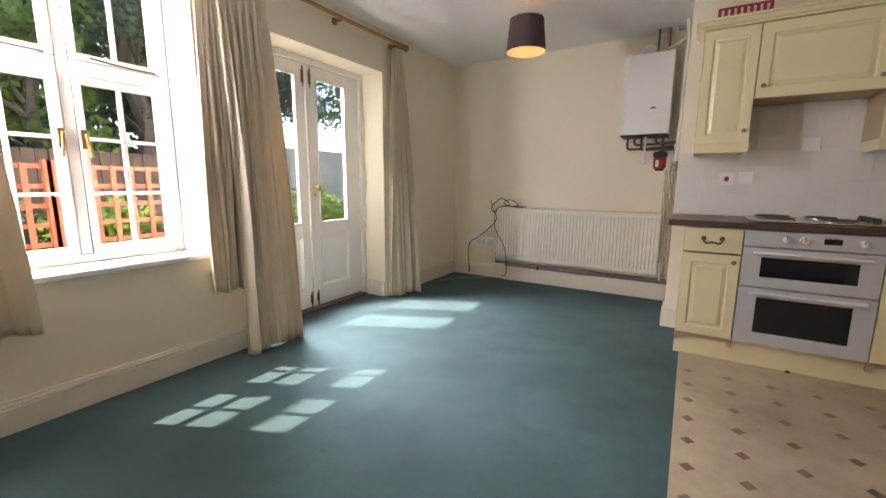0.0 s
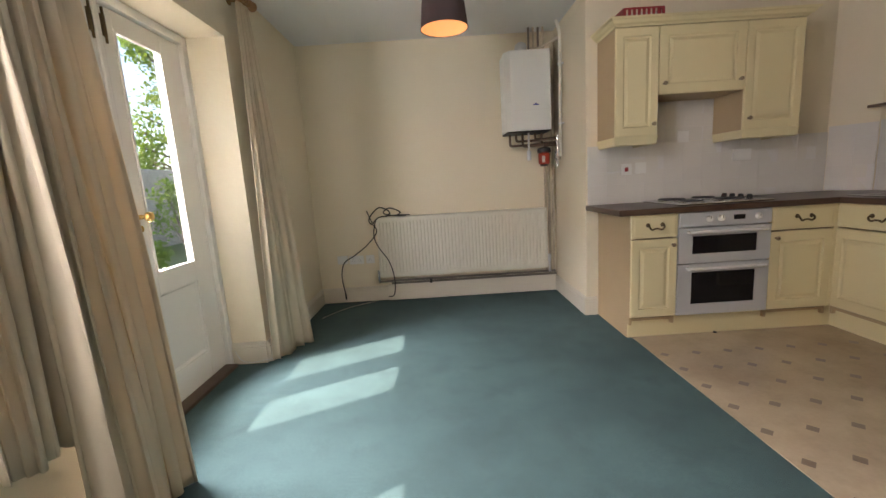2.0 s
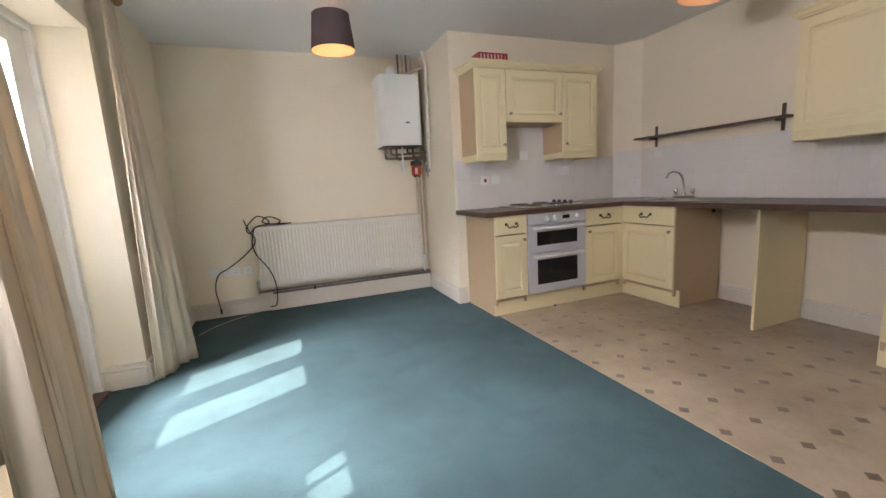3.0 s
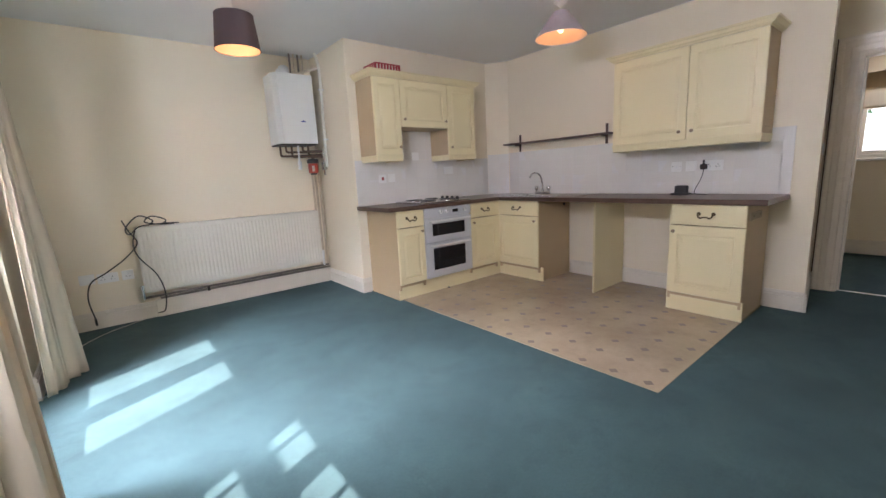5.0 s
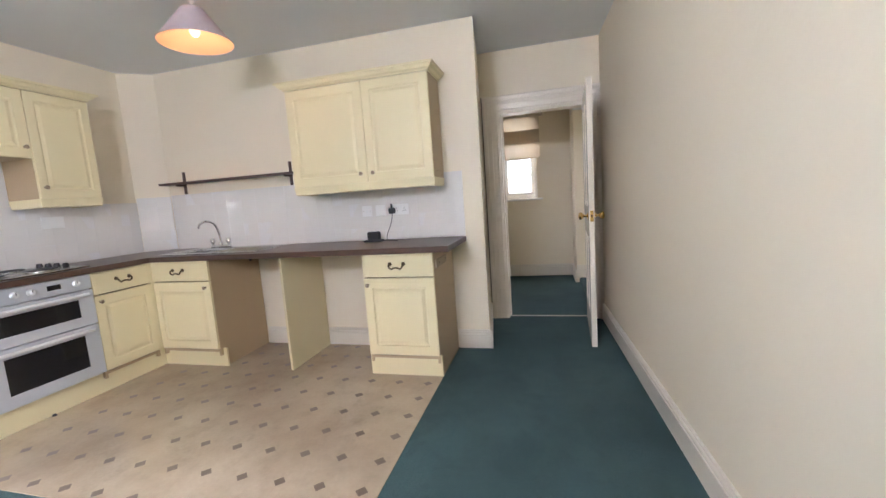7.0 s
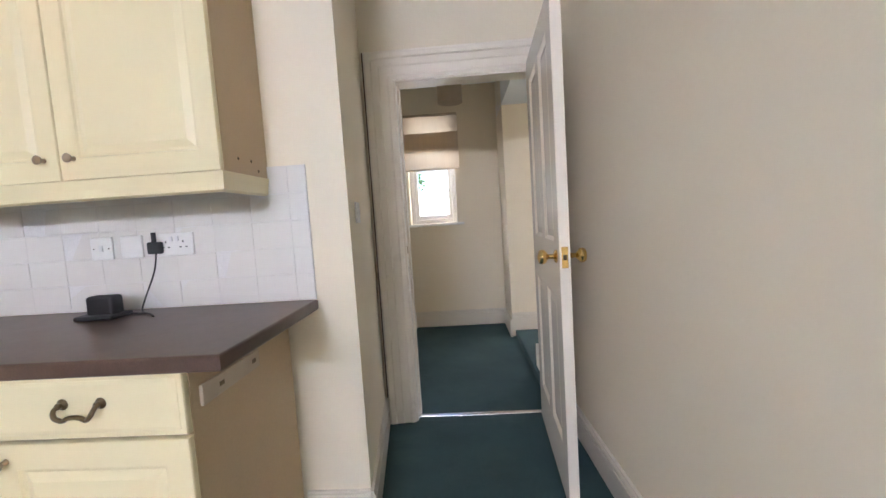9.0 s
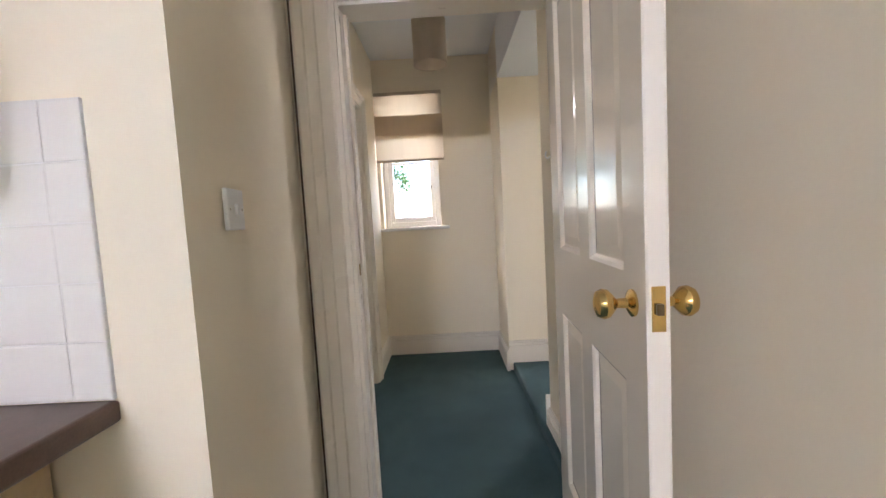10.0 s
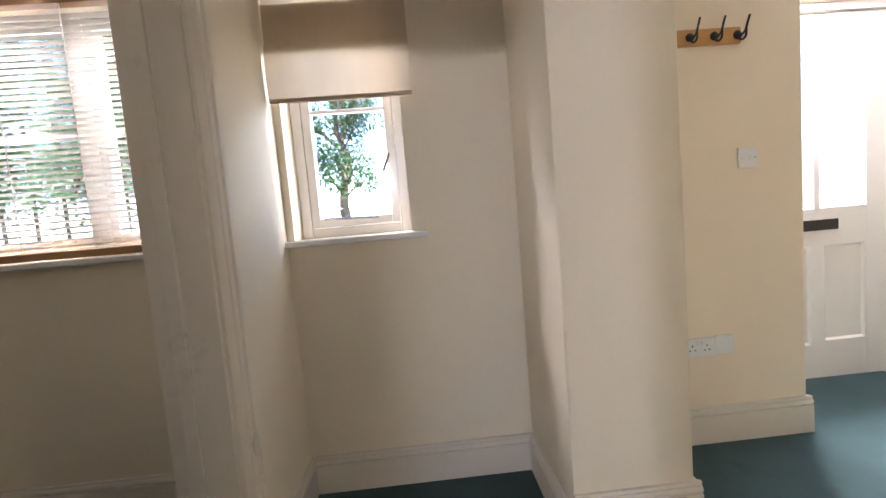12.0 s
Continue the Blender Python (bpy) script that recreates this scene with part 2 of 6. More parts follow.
def boxes(*dims, bevel=0.0, segs=2):
    bm = bmesh.new()
    for d in dims:
        add_box(bm, *d)
    if bevel:
        bmesh.ops.bevel(bm, geom=list(bm.edges), offset=bevel, segments=segs, profile=0.5, affect="EDGES", clamp_overlap=True)
    return bm


def lathe(profile, n=24, caps=True):
    """A body turned about z from (radius, height) pairs."""
    bm = bmesh.new()
    rings = []
    for r, z in profile:
        rings.append([bm.verts.new((r * math.cos(2 * math.pi * i / n), r * math.sin(2 * math.pi * i / n), z)) for i in range(n)])
    for a, b in zip(rings, rings[1:]):
        for i in range(n):
            bm.faces.new((a[i], a[(i + 1) % n], b[(i + 1) % n], b[i]))
    if caps:
        bm.faces.new(rings[0][::-1])
        bm.faces.new(rings[-1])
    return bm


def tube(points, r, n=10, bm=None):
    """A round pipe along a line of points."""
    bm = bm or bmesh.new()
    pts = [Vector(p) for p in points]
    prev, side = None, None
    for i, p in enumerate(pts):
        d = (pts[min(i + 1, len(pts) - 1)] - pts[max(i - 1, 0)]).normalized()
        if side is None:
            side = d.orthogonal().normalized()
        side = (side - d * side.dot(d)).normalized()
        up = d.cross(side)
        ring = [bm.verts.new(p + r * (math.cos(2 * math.pi * k / n) * side + math.sin(2 * math.pi * k / n) * up)) for k in range(n)]
        if prev:
            for k in range(n):
                bm.faces.new((prev[k], prev[(k + 1) % n], ring[(k + 1) % n], ring[k]))
        else:
            bm.faces.new(ring[::-1])
        prev = ring
    bm.faces.new(prev)
    return bm


def smooth_line(points, n=8):
    """Catmull-Rom points through a few given ones."""
    p = [Vector(q) for q in points]
    p = [2 * p[0] - p[1]] + p + [2 * p[-1] - p[-2]]
    out = []
    for i in range(1, len(p) - 2):
        for k in range(n):
            t = k / n
            out.append(0.5 * (2 * p[i] + (p[i + 1] - p[i - 1]) * t + (2 * p[i - 1] - 5 * p[i] + 4 * p[i + 1] - p[i + 2]) * t * t
                              + (3 * p[i] - p[i - 1] - 3 * p[i + 1] + p[i + 2]) * t ** 3))
    return out + [p[-2]]


def moved(bm, m):
    bm.transform(m)
    return bm


def joined(*bms):
    out = bmesh.new()
    for b in bms:
        me = bpy.data.meshes.new("tmp")
        b.to_mesh(me)
        b.free()
        out.from_mesh(me)
        bpy.data.meshes.remove(me)
    return out


def mesh_of(name, bm, mat, smooth=False):
    bmesh.ops.recalc_face_normals(bm, faces=bm.faces)
    me = bpy.data.meshes.new(name)
    bm.to_mesh(me)
    bm.free()
    if smooth:
        me.shade_smooth()
        me.set_sharp_from_angle(angle=radians(38))
    me.materials.append(mat)
    return me


def part(name, bm, mat, parent, label="", smooth=False):
    """Links a bmesh, given in world places, as one mesh under a thing or under a part."""
    ob = new(name, mesh_of(name, bm, mat, smooth))
    ob.parent = parent
    if parent.type == "EMPTY":
        ob.location = -parent.location
    return tagged(ob, label)


def thing(name, loc, label, category, group="", kind=""):
    ob = new(name)
    ob.location = loc
    ob.empty_display_size = 0.1
    return tagged(ob, label, category, group, kind)


def solid(name, bm, mat, label, category, kind="", group="", smooth=False):
    return tagged(new(name, mesh_of(name, bm, mat, smooth)), label, category, group, kind)


def structure(name, bm, mat, label, category, smooth=False):
    return solid(name, bm, mat, label, category, "structure", smooth=smooth)


def prism(corners, z0, z1):
    """An upright solid over a plan outline."""
    bm = bmesh.new()
    lo = [bm.verts.new((x, y, z0)) for x, y in corners]
    hi = [bm.verts.new((x, y, z1)) for x, y in corners]
    n = len(corners)
    for i in range(n):
        bm.faces.new((lo[i], lo[(i + 1) % n], hi[(i + 1) % n], hi[i]))
    bm.faces.new(lo[::-1])
    bm.faces.new(hi)
    return bm


def wall_boxes(axis, p0, p1, a0, a1, z0, z1, holes=()):
    """A wall between two planes, cut by openings (a0, a1, z0, z1)."""
    cuts_a = sorted({a0, a1, *[h[0] for h in holes], *[h[1] for h in holes]})
    bm = bmesh.new()
    for u, v in zip(cuts_a, cuts_a[1:]):
        spans, top = [], z0
        for h in sorted([h for h in holes if h[0] < (u + v) / 2 < h[1]], key=lambda h: h[2]):
            spans.append((top, h[2]))
            top = h[3]
        spans.append((top, z1))
        for s, e in spans:
            if e - s > 1e-4:
                add_box(bm, *((p0, p1, u, v) if axis == "x" else (u, v, p0, p1)), s, e)
    return bm


def skirting(a, b, inward, h=0.15, t=0.02, z=0.0):
    """A moulded skirting board from a to b; inward is the way from the wall into the room."""
    a, b, w = Vector((*a, z)), Vector((*b, z)), Vector((*inward, 0))
    prof = [(0, 0), (t, 0), (t, h * 0.76), (t * 0.55, h * 0.775), (t * 0.55, h * 0.80), (t * 0.92, h * 0.815), (t * 0.97, h * 0.86), (t * 0.8, h * 0.91), (t * 0.5, h * 0.93), (t * 0.5, h * 0.95), (t * 0.68, h * 0.965), (t * 0.6, h), (0, h)]
    bm = bmesh.new()
    r0 = [bm.verts.new(a + w * o + Vector((0, 0, q))) for o, q in prof]
    r1 = [bm.verts.new(b + w * o + Vector((0, 0, q))) for o, q in prof]
    n = len(prof)
    for i in range(n):
        bm.faces.new((r0[i], r0[(i + 1) % n], r1[(i + 1) % n], r1[i]))
    bm.faces.new(r0[::-1])
    bm.faces.new(r1)
    return bm


def panelled(u0, u1, v0, v1, thick, panels, profile):
    """A door slab in the xz plane, its face at y = 0 turned to -y, with moulded panels.
    profile: (inset, depth) rings from a panel's edge to its field."""
    bm = bmesh.new()
    us = sorted({u0, u1, *[p[0] for p in panels], *[p[1] for p in panels]})
    vs = sorted({v0, v1, *[p[2] for p in panels], *[p[3] for p in panels]})
    for a, b in zip(us, us[1:]):
        for c, d in zip(vs, vs[1:]):
            if not any(p[0] - 1e-6 <= a and b <= p[1] + 1e-6 and p[2] - 1e-6 <= c and d <= p[3] + 1e-6 for p in panels):
                bm.faces.new([bm.verts.new(q) for q in ((a, 0, c), (b, 0, c), (b, 0, d), (a, 0, d))])
    for p in panels:
        rings = [[bm.verts.new(q) for q in ((p[0] + i, y, p[2] + i), (p[1] - i, y, p[2] + i), (p[1] - i, y, p[3] - i), (p[0] + i, y, p[3] - i))] for i, y in profile]
        for r, s in zip(rings, rings[1:]):
            for k in range(4):
                bm.faces.new((r[k], r[(k + 1) % 4], s[(k + 1) % 4], s[k]))
        bm.faces.new(rings[-1])
    e = 0.004
    f = [(u0, 0, v0), (u1, 0, v0), (u1, 0, v1), (u0, 0, v1)]
    fr = [bm.verts.new(q) for q in f]
    g = [bm.verts.new((x + (-e if x == u0 else e) * 0.5, e, z + (-e if z == v0 else e) * 0.5)) for x, y, z in f]
    bk = [bm.verts.new((x, thick, z)) for x, y, z in [(v.co.x, 0, v.co.z) for v in g]]
    for r, s in ((fr, g), (g, bk)):
        for k in range(4):
            bm.faces.new((r[k], r[(k + 1) % 4], s[(k + 1) % 4], s[k]))
    bm.faces.new(bk)
    bmesh.ops.remove_doubles(bm, verts=bm.verts, dist=1e-5)
    return bm


RAISED = ((0, 0), (0.004, 0.007), (0.012, 0.009), (0.034, 0.001), (0.038, 0.001))
SUNK = ((0, 0), (0.006, 0.004), (0.012, 0.010), (0.016, 0.010), (0.05, 0.010))

# ---- the shell: floors, walls, ceilings ----
W, N, S, E = -2.43, 4.82, -0.19, 2.06      # inner faces of the living room
CH = 3.98                                  # front of the chimney breast
H = 2.50
PIER, DW = 0.81, 2.86                      # the pier beside the passage; the wall with the hall door
HALL_L, HALL_E, LOBBY_Y, LOBBY_Z = 0.96, 4.93, -0.035, 0.065

structure("floor", boxes((W - 0.3, HALL_E + 0.15, -0.5, N + 0.2, -0.12, 0.0)), M_CARPET, "worn blue-green fitted carpet over the whole floor", "carpet")
structure("ceiling", boxes((W - 0.3, DW + 0.06, S - 0.3, N + 0.2, H, H + 0.1)), M_CEIL, "white painted plaster ceiling of the living room", "ceiling")

WIN = (0.70, 1.75, 0.69, 2.24)             # window opening: y0, y1, z0, z1
FD = (2.16, 3.44, 0.0, 2.13)               # french door opening
structure("wall_west", wall_boxes("x", W - 0.34, W, S - 0.4, N + 0.2, 0, H, [WIN, FD]), M_WALL, "thick magnolia outer wall with window and french door", "wall")
structure("wall_north", wall_boxes("y", N, N + 0.2, W, E + 0.2, 0, H), M_WALL, "magnolia painted end wall behind the radiator", "wall")
SOUTH = Matrix.Translation((DW, -0.145, 0)) @ Matrix.Rotation(radians(2.5), 4, "Z")
structure("wall_south", moved(boxes((-5.5, 0.12, -0.15, 0, 0, H)), SOUTH), M_WALL, "long plain magnolia painted wall", "wall")
breast = bmesh.new()
ring = [(0.0, N), (0.0, CH), (1.90, CH), (E, 3.75), (E, N)]
lo = [breast.verts.new((x, y, 0)) for x, y in ring]
hi = [breast.verts.new((x, y, H)) for x, y in ring]
for i in range(5):
    breast.faces.new((lo[i], lo[(i + 1) % 5], hi[(i + 1) % 5], hi[i]))
breast.faces.new(lo[::-1])
breast.faces.new(hi)
structure("chimney_breast", breast, M_WALL, "magnolia chimney breast with a splayed inner corner", "wall")
structure("wall_east", wall_boxes("x", E, E + 0.19, PIER + 0.14, N, 0, 2.66), M_WALL, "magnolia kitchen wall above the white tiles", "wall")
structure("pier_side_wall", prism([(E, PIER), (DW + 0.11, PIER + 0.114), (DW + 0.11, 1.05), (E + 0.19, 1.05), (E + 0.19, PIER + 0.14), (E, PIER + 0.14)], 0, H), M_WALL, "magnolia side wall of the passage to the hall", "wall")
DOOR = (-0.055, 0.748, 0.0, 1.965)
structure("wall_hall_door", wall_boxes("x", DW, DW + 0.12, S - 0.1, PIER + 0.12, 0, H, [DOOR]), M_WALL, "magnolia wall round the hall doorway", "wall")

# the hall and lobby stand slightly askew to the living room
HALL = Matrix.Translation((2.9, 0.4, 0)) @ Matrix.Rotation(radians(0.6), 4, "Z") @ Matrix.Translation((-2.9, -0.4, 0))


def askew(ob):
    ob.matrix_basis = HALL @ ob.matrix_basis
    return ob


def hall(name, bm, mat, label, category):
    return askew(structure(name, bm, mat, label, category))


HC = 2.55
D2 = (3.51, 4.315, 0.0, 2.005)
hall("wall_hall_north", wall_boxes("y", HALL_L, HALL_L + 0.17, 3.02, HALL_E, 0, HC, [D2]), M_WALL, "pale hall wall with an open doorway", "wall")
HWIN = (0.43, 0.93, 1.125, 2.26)
BWIN = (1.28, 2.45, 1.13, 2.20)
hall("wall_east_outer", wall_boxes("x", HALL_E, HALL_E + 0.24, LOBBY_Y, 3.6, 0, HC, [HWIN, BWIN]), M_WALL, "pale outer wall with small windows", "wall")
hall("lobby_pilaster", boxes((4.42, HALL_E + 0.24, -0.445, LOBBY_Y, 0, HC), bevel=0.004), M_WALL, "pale square pier between hall and lobby", "wall")
hall("wall_hooks", wall_boxes("x", 4.87, 5.26, -1.29, -0.445, 0, 2.18), M_WALL_WARM, "lobby wall with coat hooks, warm light put into its colour", "wall")
FRONT = (-2.27, -1.37, 0.0, 2.14)
hall("wall_front_door", wall_boxes("x", 5.25, 5.48, -3.2, -1.29, 0, 2.18, [FRONT]), M_WALL, "pale wall round the front door", "wall")
hall("wall_lobby_south", wall_boxes("y", -3.3, -3.2, 2.9, 5.48, 0, 2.18), M_WALL, "plain pale lobby wall", "wall")
hall("wall_hall_south", wall_boxes("y", -0.24, -0.105, 2.99, 3.46, 0, HC), M_WALL, "short pale hall wall beside the lobby", "wall")
hall("wall_lobby_west", wall_boxes("x", 2.82, 2.94, -3.2, -0.22, 0, HC), M_WALL, "plain pale lobby wall", "wall")
hall("wall_bedroom_west", wall_boxes("x", 2.40, 2.50, 1.0, 3.6, 0, HC), M_WALL, "plain pale bedroom wall", "wall")
hall("wall_bedroom_north", wall_boxes("y", 3.6, 3.7, 2.40, 5.17, 0, HC), M_WALL, "plain pale bedroom wall", "wall")
hall("hall_ceiling", boxes((2.99, 5.17, LOBBY_Y, 1.0, HC, HC + 0.1)), M_CEIL, "white painted ceiling of the hall", "ceiling")
hall("lobby_ceiling", boxes((2.86, 5.48, -3.2, LOBBY_Y, 2.18, HC + 0.1)), M_CEIL, "low white ceiling and soffit over the lobby", "ceiling")
hall("bedroom_ceiling", boxes((2.40, 5.17, 1.0, 3.7, HC, HC + 0.1)), M_CEIL, "white painted ceiling of the bedroom", "ceiling")
hall("lobby_floor", boxes((3.02, 5.48, -3.2, LOBBY_Y - 0.03, -0.1, LOBBY_Z), bevel=0.015, segs=3), M_CARPET, "blue-green carpet on a low step in the lobby", "carpet")

# unseen slab, added only to block sun leaking in over the walls
structure("roof", boxes((W - 0.34, 5.5, -3.4, N + 0.2, 2.66, 2.80)), M_CEIL, "unseen slab added above the ceilings to stop light leaks", "roof")
# unseen block north of the bedroom, added against stray sun
structure("light_stop_north", boxes((E + 0.2, 5.2, 3.72, N + 0.2, -0.12, 2.66)), M_WALL, "unseen block added behind the kitchen to keep sun out", "wall")

# skirting boards
structure("baseboard", moved(skirting((-5.4, 0), (0, 0), (0, 1)), SOUTH), M_SKIRT, "long cream painted moulded skirting board", "skirting board")
for i, (a, b, inw, z) in enumerate([
    ((W, S), (W, FD[0]), (1, 0), 0), ((W, FD[1]), (W, N), (1, 0), 0), ((W, N), (0, N), (0, -1), 0), ((0, N), (0, CH), (-1, 0), 0),
    ((-0.02, CH), (0.085, CH), (0, -1), 0), ((E, 2.85), (E, 1.57), (-1, 0), 0), ((E, 1.06), (E, PIER), (-1, 0), 0),
    ((E - 0.02, PIER - 0.0025), (DW, PIER + 0.1), (0.124, -0.992), 0), ((W, FD[1]), (W - 0.24, FD[1]), (0, -1), 0)
]):
    structure("baseboard", skirting(a, b, inw), M_SKIRT, "cream painted moulded skirting board", "skirting board")
for a, b, inw, z in [
    ((D2[1] + 0.09, HALL_L), (HALL_E, HALL_L), (0, -1), 0), ((3.03, HALL_L), (D2[0] - 0.09, HALL_L), (0, -1), 0), ((HALL_E, HALL_L), (HALL_E, LOBBY_Y), (-1, 0), 0),
    ((3.01, -0.105), (3.46, -0.105), (0, 1), 0), ((3.46, -0.085), (3.46, -0.24), (1, 0), LOBBY_Z),
    ((HALL_E, LOBBY_Y), (4.40, LOBBY_Y), (0, 1), 0), ((4.42, LOBBY_Y), (4.42, -0.465), (-1, 0), LOBBY_Z), ((4.42, -0.445), (4.87, -0.445), (0, -1), LOBBY_Z),
    ((4.87, -0.445), (4.87, -1.31), (-1, 0), LOBBY_Z), ((4.87, -1.29), (5.25, -1.29), (0, -1), LOBBY_Z), ((HALL_E, HALL_L + 0.17), (HALL_E, 3.6), (-1, 0), 0)]:
    hall("baseboard", skirting(a, b, inw, z=z, h=0.165), M_SKIRT, "cream painted moulded skirting board", "skirting board")


def architrave(name, axis, plane, inward, a0, a1, top, w=0.095, z0=0.0):
    """Moulded timber round a doorway, on the wall's face; inward +1 or -1 along the other axis."""
    k = w / 0.095
    prof = [(0.0, 0.012), (0.012 * k, 0.018), (0.018 * k, 0.013), (0.042 * k, 0.016), (0.046 * k, 0.022), (0.068 * k, 0.022), (0.072 * k, 0.030), (0.088 * k, 0.032), (w, 0.026), (w, 0.0)]
    bm = bmesh.new()
    path = [(a0, z0, -1, 0), (a0, top, -1, 1), (a1, top, 1, 1), (a1, z0, 1, 0)]
    rings = []
    for a, z, sa, sz in path:
        ringv = []
        for o, d in [(0.0, 0.0)] + prof:
            aa, zz, pp = a + sa * o, z + sz * o, plane + inward * d
            ringv.append(bm.verts.new((pp, aa, zz) if axis == "x" else (aa, pp, zz)))
        rings.append(ringv)
    n = len(rings[0])
    for r, s in zip(rings, rings[1:]):
        for i in range(n):
            bm.faces.new((r[i], r[(i + 1) % n], s[(i + 1) % n], s[i]))
    bm.faces.new(rings[0])
    bm.faces.new(rings[-1][::-1])
    return structure(name, bm, M_TRIMPAINT, "white gloss moulded door architrave", "architrave")


def lining(name, axis, p0, p1, a0, a1, top, t=0.025):
    """A door lining: two jambs, a head and the stops."""
    def sl(p, q, u, v, z0, z1):
        return (p, q, u, v, z0, z1) if axis == "x" else (u, v, p, q, z0, z1)
    mid = (p0 + p1) / 2
    c = ((p0 + p1) / 2, (a0 + a1) / 2, 0) if axis == "x" else ((a0 + a1) / 2, (p0 + p1) / 2, 0)
    th = thing(name, c, "white gloss timber door lining with stops", "door frame", kind="structure")
    for u, v in ((a0, a0 + t), (a1 - t, a1)):
        part("jamb", boxes(sl(p0, p1, u, v, 0, top), bevel=0.002), M_TRIMPAINT, th)
    part("head", boxes(sl(p0, p1, a0 + t, a1 - t, top - t, top), bevel=0.002), M_TRIMPAINT, th)
    for u, v in ((a0 + t, a0 + t + 0.012), (a1 - t - 0.012, a1 - t)):
        part("stop", boxes(sl(mid, mid + 0.04, u, v, 0, top - t), bevel=0.002), M_TRIMPAINT, th)
    return th


lining("door_lining", "x", DW - 0.002, DW + 0.122, DOOR[0], DOOR[1], DOOR[3])
architrave("trim", "x", DW, -1, DOOR[0] + 0.012, DOOR[1] - 0.012, DOOR[3] - 0.012, w=0.15)
architrave("trim", "x", DW + 0.12, 1, DOOR[0] + 0.012, DOOR[1] - 0.012, DOOR[3] - 0.012)
askew(lining("door_lining", "y", HALL_L - 0.002, HALL_L + 0.172, D2[0], D2[1], D2[3]))
askew(architrave("trim", "y", HALL_L, -1, D2[0] + 0.012, D2[1] - 0.012, D2[3] - 0.012, w=0.085))
# dark strip in place of the shade inside the gap at the architrave
structure("trim", boxes((DW - 0.026, DW - 0.0005, 0.8865, 0.8935, 0.16, 2.10)), M_SHELFWOOD, "dark strip painting the shade of the gap beside the door architrave", "joint")
structure("threshold_strip", boxes((DW + 0.035, DW + 0.07, DOOR[0] + 0.025, DOOR[1] - 0.025, 0.0, 0.008), bevel=0.003), M_STEEL, "thin metal carpet strip in the doorway", "threshold")

# ---- window and french doors ----
def pane_grid(parent, x, y0, y1, z0, z1, ny, nz, bar=0.018, t=0.035):
    """Glazing bars and one pane per light, in the plane x."""
    w, h = (y1 - y0 - bar * (ny - 1)) / ny, (z1 - z0 - bar * (nz - 1)) / nz
    for i in range(1, ny):
        y = y0 + i * w + (i - 1) * bar
        part("glazing_bar", boxes((x - t / 2, x + t / 2, y, y + bar, z0, z1), bevel=0.004), M_GLOSS, parent)
    for j in range(1, nz):
        z = z0 + j * h + (j - 1) * bar
        for i in range(ny):
            y = y0 + i * (w + bar)
            part("glazing_bar", boxes((x - t / 2, x + t / 2, y, y + w, z, z + bar), bevel=0.004), M_GLOSS, parent)
    for i in range(ny):
        for j in range(nz):
            y, z = y0 + i * (w + bar), z0 + j * (h + bar)
            p = part("pane", boxes((x - 0.002, x + 0.002, y, y + w, z, z + h)), M_GLASS, parent)
            p.visible_shadow = False


def frame_bm(x0, x1, y0, y1, z0, z1, w, wb=None, bevel=0.004):
    wb = wb or w
    return boxes((x0, x1, y0, y0 + w, z0, z1), (x0, x1, y1 - w, y1, z0, z1), (x0, x1, y0 + w, y1 - w, z1 - w, z1), (x0, x1, y0 + w, y1 - w, z0, z0 + wb), bevel=bevel)


def casement_window():
    y0, y1, z0, z1 = 0.72, 1.705, WIN[2], WIN[3]
    x0, x1 = -2.72, -2.65
    w = thing("window_1", (-2.68, 1.225, z0), "white painted timber casement window with small panes", "window", kind="structure")
    fr = part("window_frame", frame_bm(x0, x1, y0 + 0.002, y1 - 0.002, z0 + 0.001, z1 - 0.002, 0.043, 0.045), M_GLOSS, w)
    part("mullion", boxes((x0, x1 + 0.004, 1.187, 1.237, z0 + 0.047, z1 - 0.047), bevel=0.005), M_GLOSS, w)
    for a, b in ((y0 + 0.044, 1.185), (1.239, y1 - 0.044)):
        part("transom", boxes((x0, x1 + 0.006, a, b, 1.66, 1.735), bevel=0.005), M_GLOSS, w)
        s = part("lower_sash", frame_bm(x0 + 0.01, x1 + 0.012, a + 0.002, b - 0.002, z0 + 0.046, 1.657, 0.033, 0.040), M_GLOSS, w)
        pane_grid(s, -2.68, a + 0.035, b - 0.035, z0 + 0.086, 1.624, 2, 3)
        s2 = part("top_sash", frame_bm(x0 + 0.01, x1 + 0.012, a + 0.002, b - 0.002, 1.738, z1 - 0.048, 0.033), M_GLOSS, w)
        pane_grid(s2, -2.68, a + 0.035, b - 0.035, 1.771, z1 - 0.081, 2, 1)
        st = smooth_line([(-2.62, a + 0.08, 1.752), (-2.605, (a + b) / 2, 1.738), (-2.60, b - 0.05, 1.735)], 6)
        part("casement_stay", tube(st, 0.0045, 8), M_ANTIQUE, s2, "brass casement stay", smooth=True)
        yy = b - 0.02 if a < 1 else a + 0.02
        sg = 1 if a < 1 else -1
        hnd = smooth_line([(-2.625, yy, 1.345), (-2.60, yy, 1.36), (-2.598, yy - 0.004 * sg, 1.30), (-2.60, yy - 0.012 * sg, 1.245)], 6)
        part("casement_handle", joined(tube(hnd, 0.008, 8), boxes((-2.64, -2.622, yy - 0.012, yy + 0.012, 1.29, 1.385), bevel=0.003)), M_OLDBRASS, s, "brass casement fastener", smooth=True)
    part("window_sill", boxes((-2.648, W + 0.035, WIN[0] + 0.002, WIN[1] + 0.02, z0 - 0.032, z0 + 0.001), bevel=0.008, segs=3), M_GLOSS, w)


casement_window()
